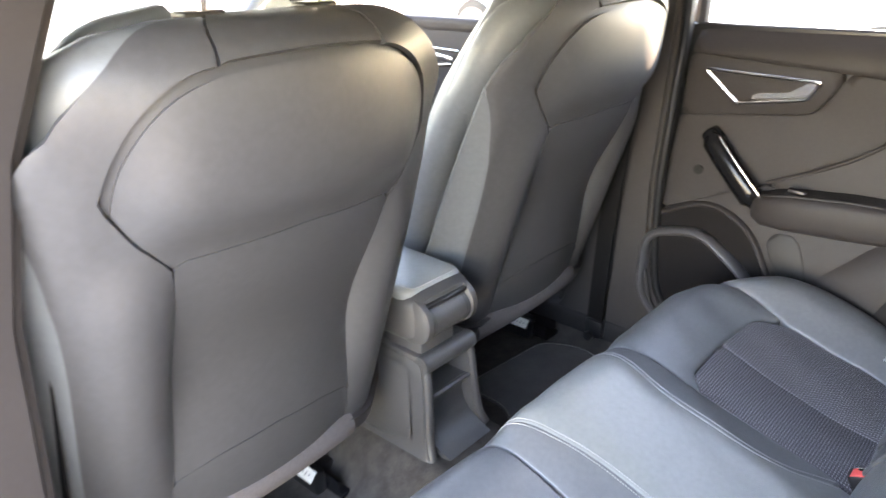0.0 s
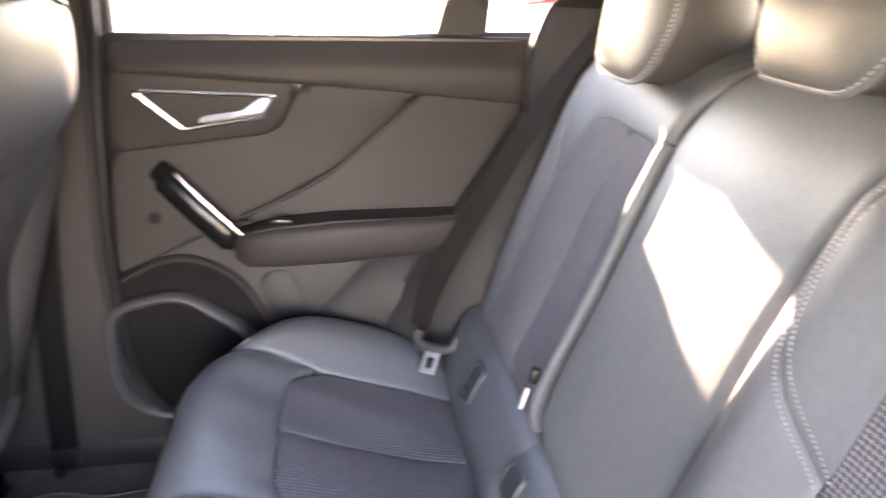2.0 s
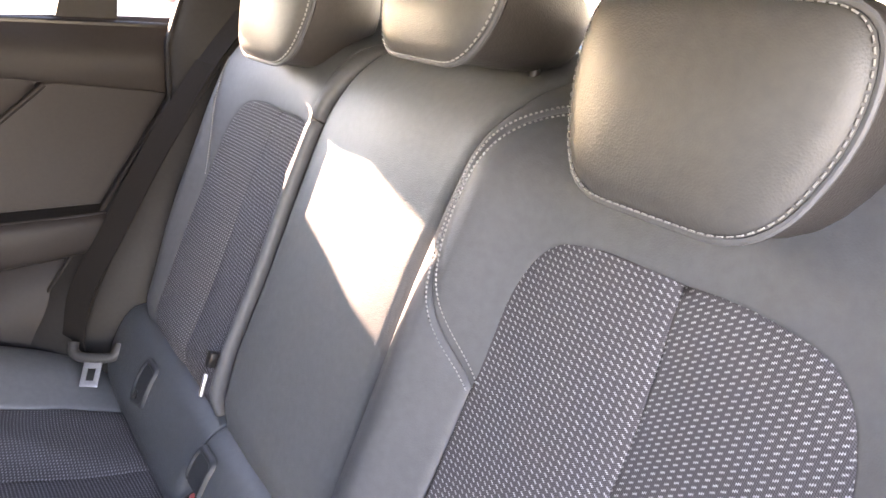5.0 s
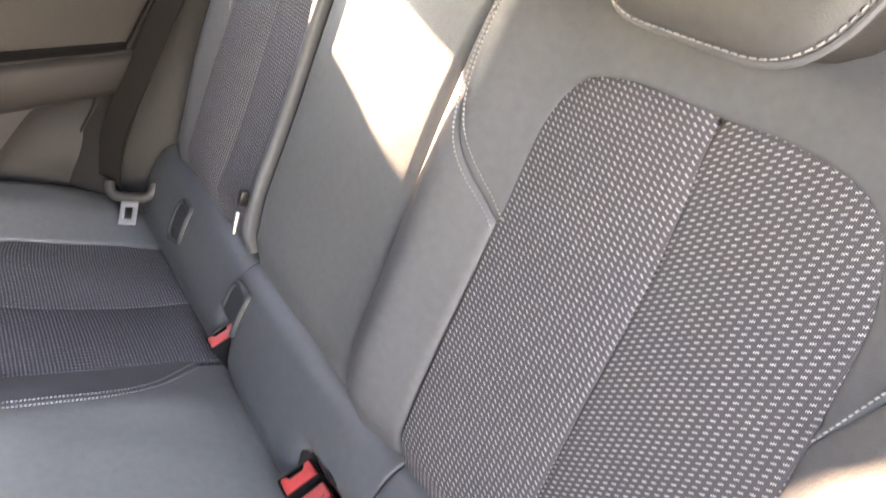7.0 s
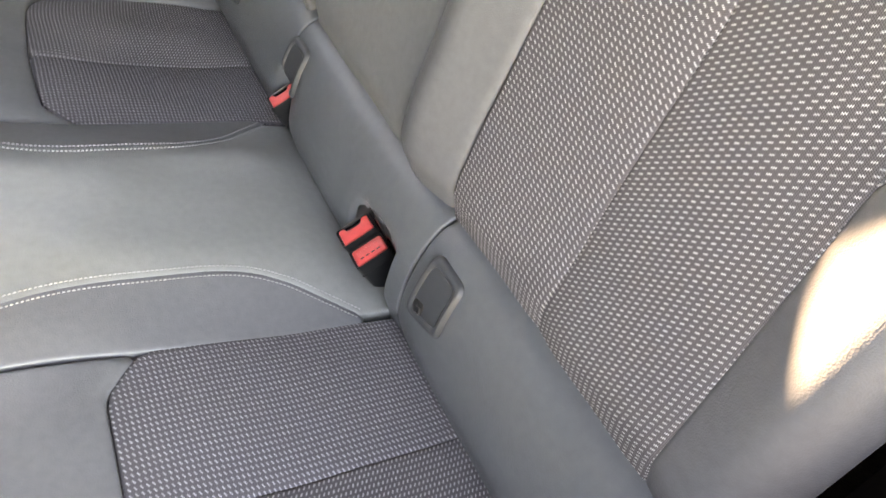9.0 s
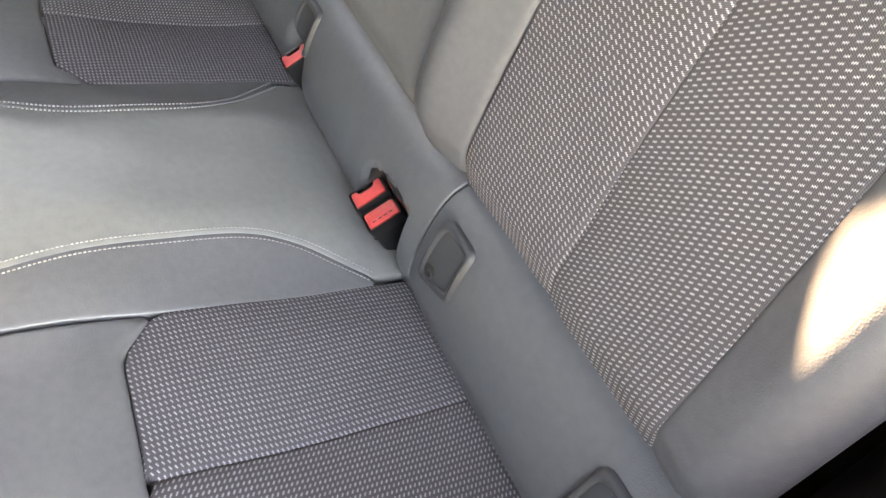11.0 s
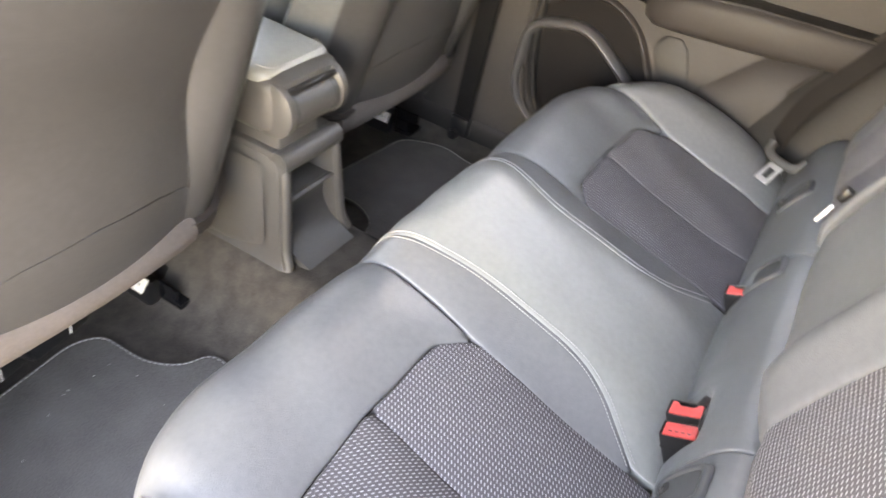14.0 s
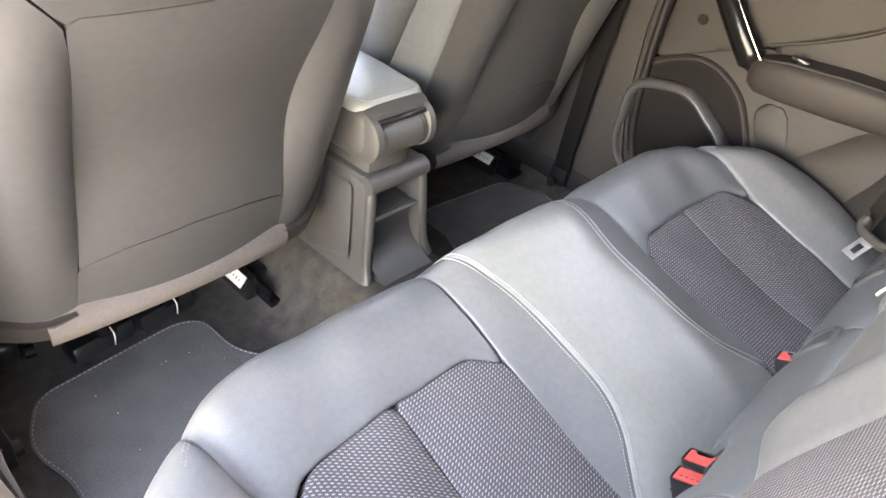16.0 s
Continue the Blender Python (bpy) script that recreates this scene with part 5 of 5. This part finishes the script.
part("tongue_root", rbox((0.028, 0.0036, 0.014), 0.001, 2, m @ pose(0, 0, -0.008)), STEEL, belt, "steel tongue")
guide = thing("belt_guide", "small pale steel belt loop at the backrest gap", "belt guide")
guide.location = (0.222, 0.03, 0.745)
part("loop", rbox((0.008, 0.005, 0.030), 0.002, 2, pose(0.222, 0.022, 0.752, 20, 12)), STEEL, guide)
part("clip", rbox((0.014, 0.012, 0.02), 0.003, 2, pose(0.216, 0.012, 0.790, 20)), BLACK, guide)

for s in (1, -1):
    pb = thing("front_seat_belt", "black front seat belt hanging down the centre pillar", "seat belt", "front seat belts")
    pb.location = (s * 0.64, 0.75, 0.40)
    pts = curve_points([(s * 0.645, 0.685, 1.34), (s * 0.632, 0.70, 1.15), (s * 0.622, 0.715, 0.98), (s * 0.630, 0.745, 0.75), (s * 0.640, 0.765, 0.52), (s * 0.645, 0.772, 0.41)], 8)
    part("webbing", strap(pts, (0.004, 0.024, 0.0)), WEB, pb)
    if s > 0:
        part("button_clip", rbox((0.008, 0.012, 0.034), 0.002, 2, pose(s * 0.612, 0.702, 0.985, 8)), LABEL, pb, "small pale plastic stop button")
    part("anchor", rbox((0.030, 0.05, 0.05), 0.008, 2, pose(s * 0.648, 0.772, 0.400)), BLACK, pb)
    part("bolt", tube([(s * 0.620, 0.778, 0.382), (s * 0.640, 0.778, 0.382)], 0.012, 12), BLACK, pb)

# ---- front of the cabin ----
dash = thing("dashboard", "dark blue-grey dashboard under the windscreen", "dashboard")
dash.location = (0, 1.9, 0.7)
rows = []
for x in np.linspace(-0.72, 0.72, 13):
    rows.append([(x, y, z + 0.02 * math.cos(x * 2.4)) for y, z in ((1.66, 0.86), (1.64, 0.98), (1.70, 1.03), (1.95, 1.045), (2.25, 1.02), (2.25, 0.55), (1.80, 0.50), (1.70, 0.70))])
part("top", loft(rows), LEATHER, dash)
part("vent_strip", rbox((1.1, 0.012, 0.03), 0.004, 2, pose(0.05, 1.638, 0.95)), CHROME, dash, "satin vent strip")
wheel = thing("steering_wheel", "black leather steering wheel", "steering wheel")
wheel.location = (-FX, 1.52, 0.98)
wm = pose(-FX, 1.50, 1.06, 68)
part("rim", tube([wm @ Vector((0.185 * math.cos(g), 0.185 * math.sin(g), 0)) for g in np.linspace(0, 2 * math.pi, 49)], 0.016, 10, False), LEATHER, wheel)
part("hub", rbox((0.15, 0.13, 0.05), 0.02, 3, wm), BLACK, wheel)
for g in (0, 180, 270):
    part("spoke", rbox((0.13, 0.035, 0.016), 0.006, 2, wm @ pose(0, 0, 0, 0, 0, g) @ pose(0.12, 0, -0.01)), BLACK, wheel)
part("column", tube([wm @ Vector((0, 0, -0.02)), wm @ Vector((0, 0, -0.25))], 0.04, 12), BLACK, wheel)
screen = thing("window_2", "windscreen", "windscreen", kind="structure")
screen.location = (0, 1.8, 1.05)
pane(screen, [(-0.70, 2.2, 1.05), (0.70, 2.2, 1.05), (0.64, 1.42, 1.41), (-0.64, 1.42, 1.41)])
for s in (1, -1):
    fd = thing("door_2" if s > 0 else "door_3", "grey plastic front car door trim", "car door", kind="structure")
    fd.location = (s * 0.72, 1.3, 0.42)
    part("trim", rbox((0.05, 1.42, 0.72), 0.02, 3, pose(s * 0.735, 1.46, 0.77)), TRIM, fd)
    part("top_rail", rbox((0.06, 1.42, 0.04), 0.015, 3, pose(s * 0.735, 1.46, 1.12)), TRIM, fd)
    part("armrest", rbox((0.07, 0.60, 0.07), 0.025, 3, pose(s * 0.69, 1.30, 0.80)), TRIM, fd)
    q = [(s * 0.706, y, z) for y, z in ((1.52, 1.062), (1.28, 1.054), (1.30, 1.018), (1.44, 1.0), (1.52, 1.062), (1.50, 1.0615))]
    part("handle_frame", tube(q, 0.0045, 8), CHROME, fd, "satin chrome handle frame")
    part("handle_lever", rbox((0.012, 0.10, 0.02), 0.005, 2, pose(s * 0.703, 1.35, 1.035, 8)), CHROME, fd, "satin chrome door lever")
    pane(fd, [(s * 0.745, 0.75, 1.14), (s * 0.745, 2.1, 1.10), (s * 0.70, 1.40, 1.39), (s * 0.70, 0.73, 1.40)])
    part("outer_skin", rbox((0.05, 1.42, 0.75), 0.02, 2, pose(s * 0.795, 1.46, 0.75)), PAINT_CAR, fd)
# the open rear door on the near side, hinged at the pillar
near = thing("door_4", "open grey plastic rear car door", "car door", kind="structure")
near.location = (-0.80, 0.66, 0.42)
dm = pose(-0.80, 0.66, 0, 0, 0, 158)
part("trim", rbox((0.92, 0.05, 0.74), 0.02, 3, dm @ pose(0.48, 0.0, 0.79)), TRIM, near)
part("outer_skin", rbox((0.94, 0.05, 0.78), 0.02, 3, dm @ pose(0.48, -0.055, 0.76)), PAINT_CAR, near)
part("window_frame", tube([dm @ Vector(q) for q in ((0.03, -0.03, 1.14), (0.05, -0.02, 1.38), (0.12, -0.02, 1.41), (0.62, -0.02, 1.39), (0.90, -0.03, 1.15))], 0.018, 8), BLACK, near)
pane(near, [tuple(dm @ Vector(q)) for q in ((0.04, -0.03, 1.15), (0.89, -0.03, 1.15), (0.62, -0.02, 1.38), (0.07, -0.02, 1.39))])
tagged(part("wall_bulkhead", rbox((1.5, 0.05, 0.80), 0.01, 1, pose(0, 2.2, 0.62)), TRIM_DARK), "dark front bulkhead", "bulkhead", kind="structure")

# ---- outdoors ----
gv, gf, k = [], [], 60
rad = np.concatenate(([0], np.geomspace(1.2, 900, 40)))
for r in rad:
    for a in np.linspace(0, 2 * math.pi, 48, endpoint=False):
        gv.append((r * math.cos(a), r * math.sin(a), 0.0))
for j in range(len(rad) - 1):
    for i in range(48):
        gf.append((j * 48 + i, (j + 1) * 48 + i, (j + 1) * 48 + (i + 1) % 48, j * 48 + (i + 1) % 48))
tagged(link_mesh("ground", gv, gf, ASPHALT, smooth=False), "pale sunlit concrete yard", "ground", kind="structure")


def parked_car(x, y, yaw, paint, label):
    c = thing("parked_car", label, "car", "parked cars")
    c.location = (x, y, 0)
    m = pose(x, y, 0, 0, 0, yaw)
    side = curve_points([(-2.1, 0.32), (-2.14, 0.62), (-2.02, 0.92), (-1.35, 0.98), (-1.0, 1.0), (0.2, 0.99), (1.0, 0.96), (1.75, 0.80), (2.1, 0.62), (2.12, 0.34)], 4)
    rows = []
    for wx, sc in ((-0.88, 0.96), (-0.91, 1.0), (0.91, 1.0), (0.88, 0.96)):
        rows.append([m @ Vector((p[0] * sc, wx, 0.32 + (p[1] - 0.32) * sc)) for p in side])
    part("body", loft(rows), paint, c)
    roof = [(-1.55, 0.96), (-1.05, 1.40), (-0.3, 1.50), (0.35, 1.42), (1.05, 0.95)]
    part("cabin", loft([[m @ Vector((p[0], wx * (1 - 0.22 * (p[1] - 0.95) / 0.55), p[1])) for p in roof] for wx in (-0.84, 0.84)]), paint, c)
    for wx in (-1, 1):
        for q in ((-1.35, -0.30), (-0.24, 0.62)):
            g = [(q[0] + 0.12, 1.0), (q[1] - 0.02, 1.0), (min(q[1] - 0.05, 0.30), 1.38), (max(q[0] + 0.25, -1.0), 1.36)]
            bm = bmesh.new()
            f = bm.faces.new([bm.verts.new(m @ Vector((p[0], wx * (0.852 - 0.19 * (p[1] - 0.95) / 0.55), p[1]))) for p in g])
            bmesh.ops.solidify(bm, geom=[f], thickness=0.01)
            part("side_window", bm, CAR_GLASS, c, smooth=False)
        for q in (-1.3, 1.3):
            w = part("tyre", tube([m @ Vector((q, wx * 0.74, 0.32)), m @ Vector((q, wx * 0.92, 0.32))], 0.32, 24), BLACK, c)
            part("rim", tube([m @ Vector((q, wx * 0.91, 0.32)), m @ Vector((q, wx * 0.935, 0.32))], 0.21, 20), CHROME, w)
    return c


CAR_GLASS = material("car_window_glass", (0.20, 0.24, 0.27), 0.12, spec=0.9, scale=8, spread=0.2)
RED_PAINT = material("red_car_paint", (0.45, 0.03, 0.03), 0.3, scale=10, spread=0.1, coat=0.5)
BLUE_PAINT = material("blue_car_paint", (0.18, 0.27, 0.40), 0.3, scale=10, spread=0.1, coat=0.5)
WHITE_PAINT = material("white_car_paint", (0.75, 0.75, 0.74), 0.3, scale=10, spread=0.05, coat=0.5)
parked_car(8.6, -3.6, 55, RED_PAINT, "red parked hatchback on sunlit concrete")
parked_car(8.5, 5.6, 95, WHITE_PAINT, "white parked car on sunlit concrete")
parked_car(7.3, 0.1, 91, WHITE_PAINT, "white parked car beside a red hatchback")
parked_car(4.4, -7.6, 8, BLUE_PAINT, "pale blue parked car behind the rear window")
parked_car(2.5, 9.0, 5, WHITE_PAINT, "white parked car ahead of the windscreen")
fence = thing("picket_fence", "pale upright slat fence at the edge of the yard", "fence")
fence.location = (11, -12, 0)
for k in range(60):
    part("slat", rbox((0.09, 0.02, 1.9), 0.004, 1, pose(7 + k * 0.16, -12, 0.95)), LABEL, fence, smooth=False)
for z in (0.4, 1.5):
    part("rail", rbox((9.8, 0.04, 0.08), 0.004, 1, pose(11.7, -12.03, z)), LABEL, fence, smooth=False)
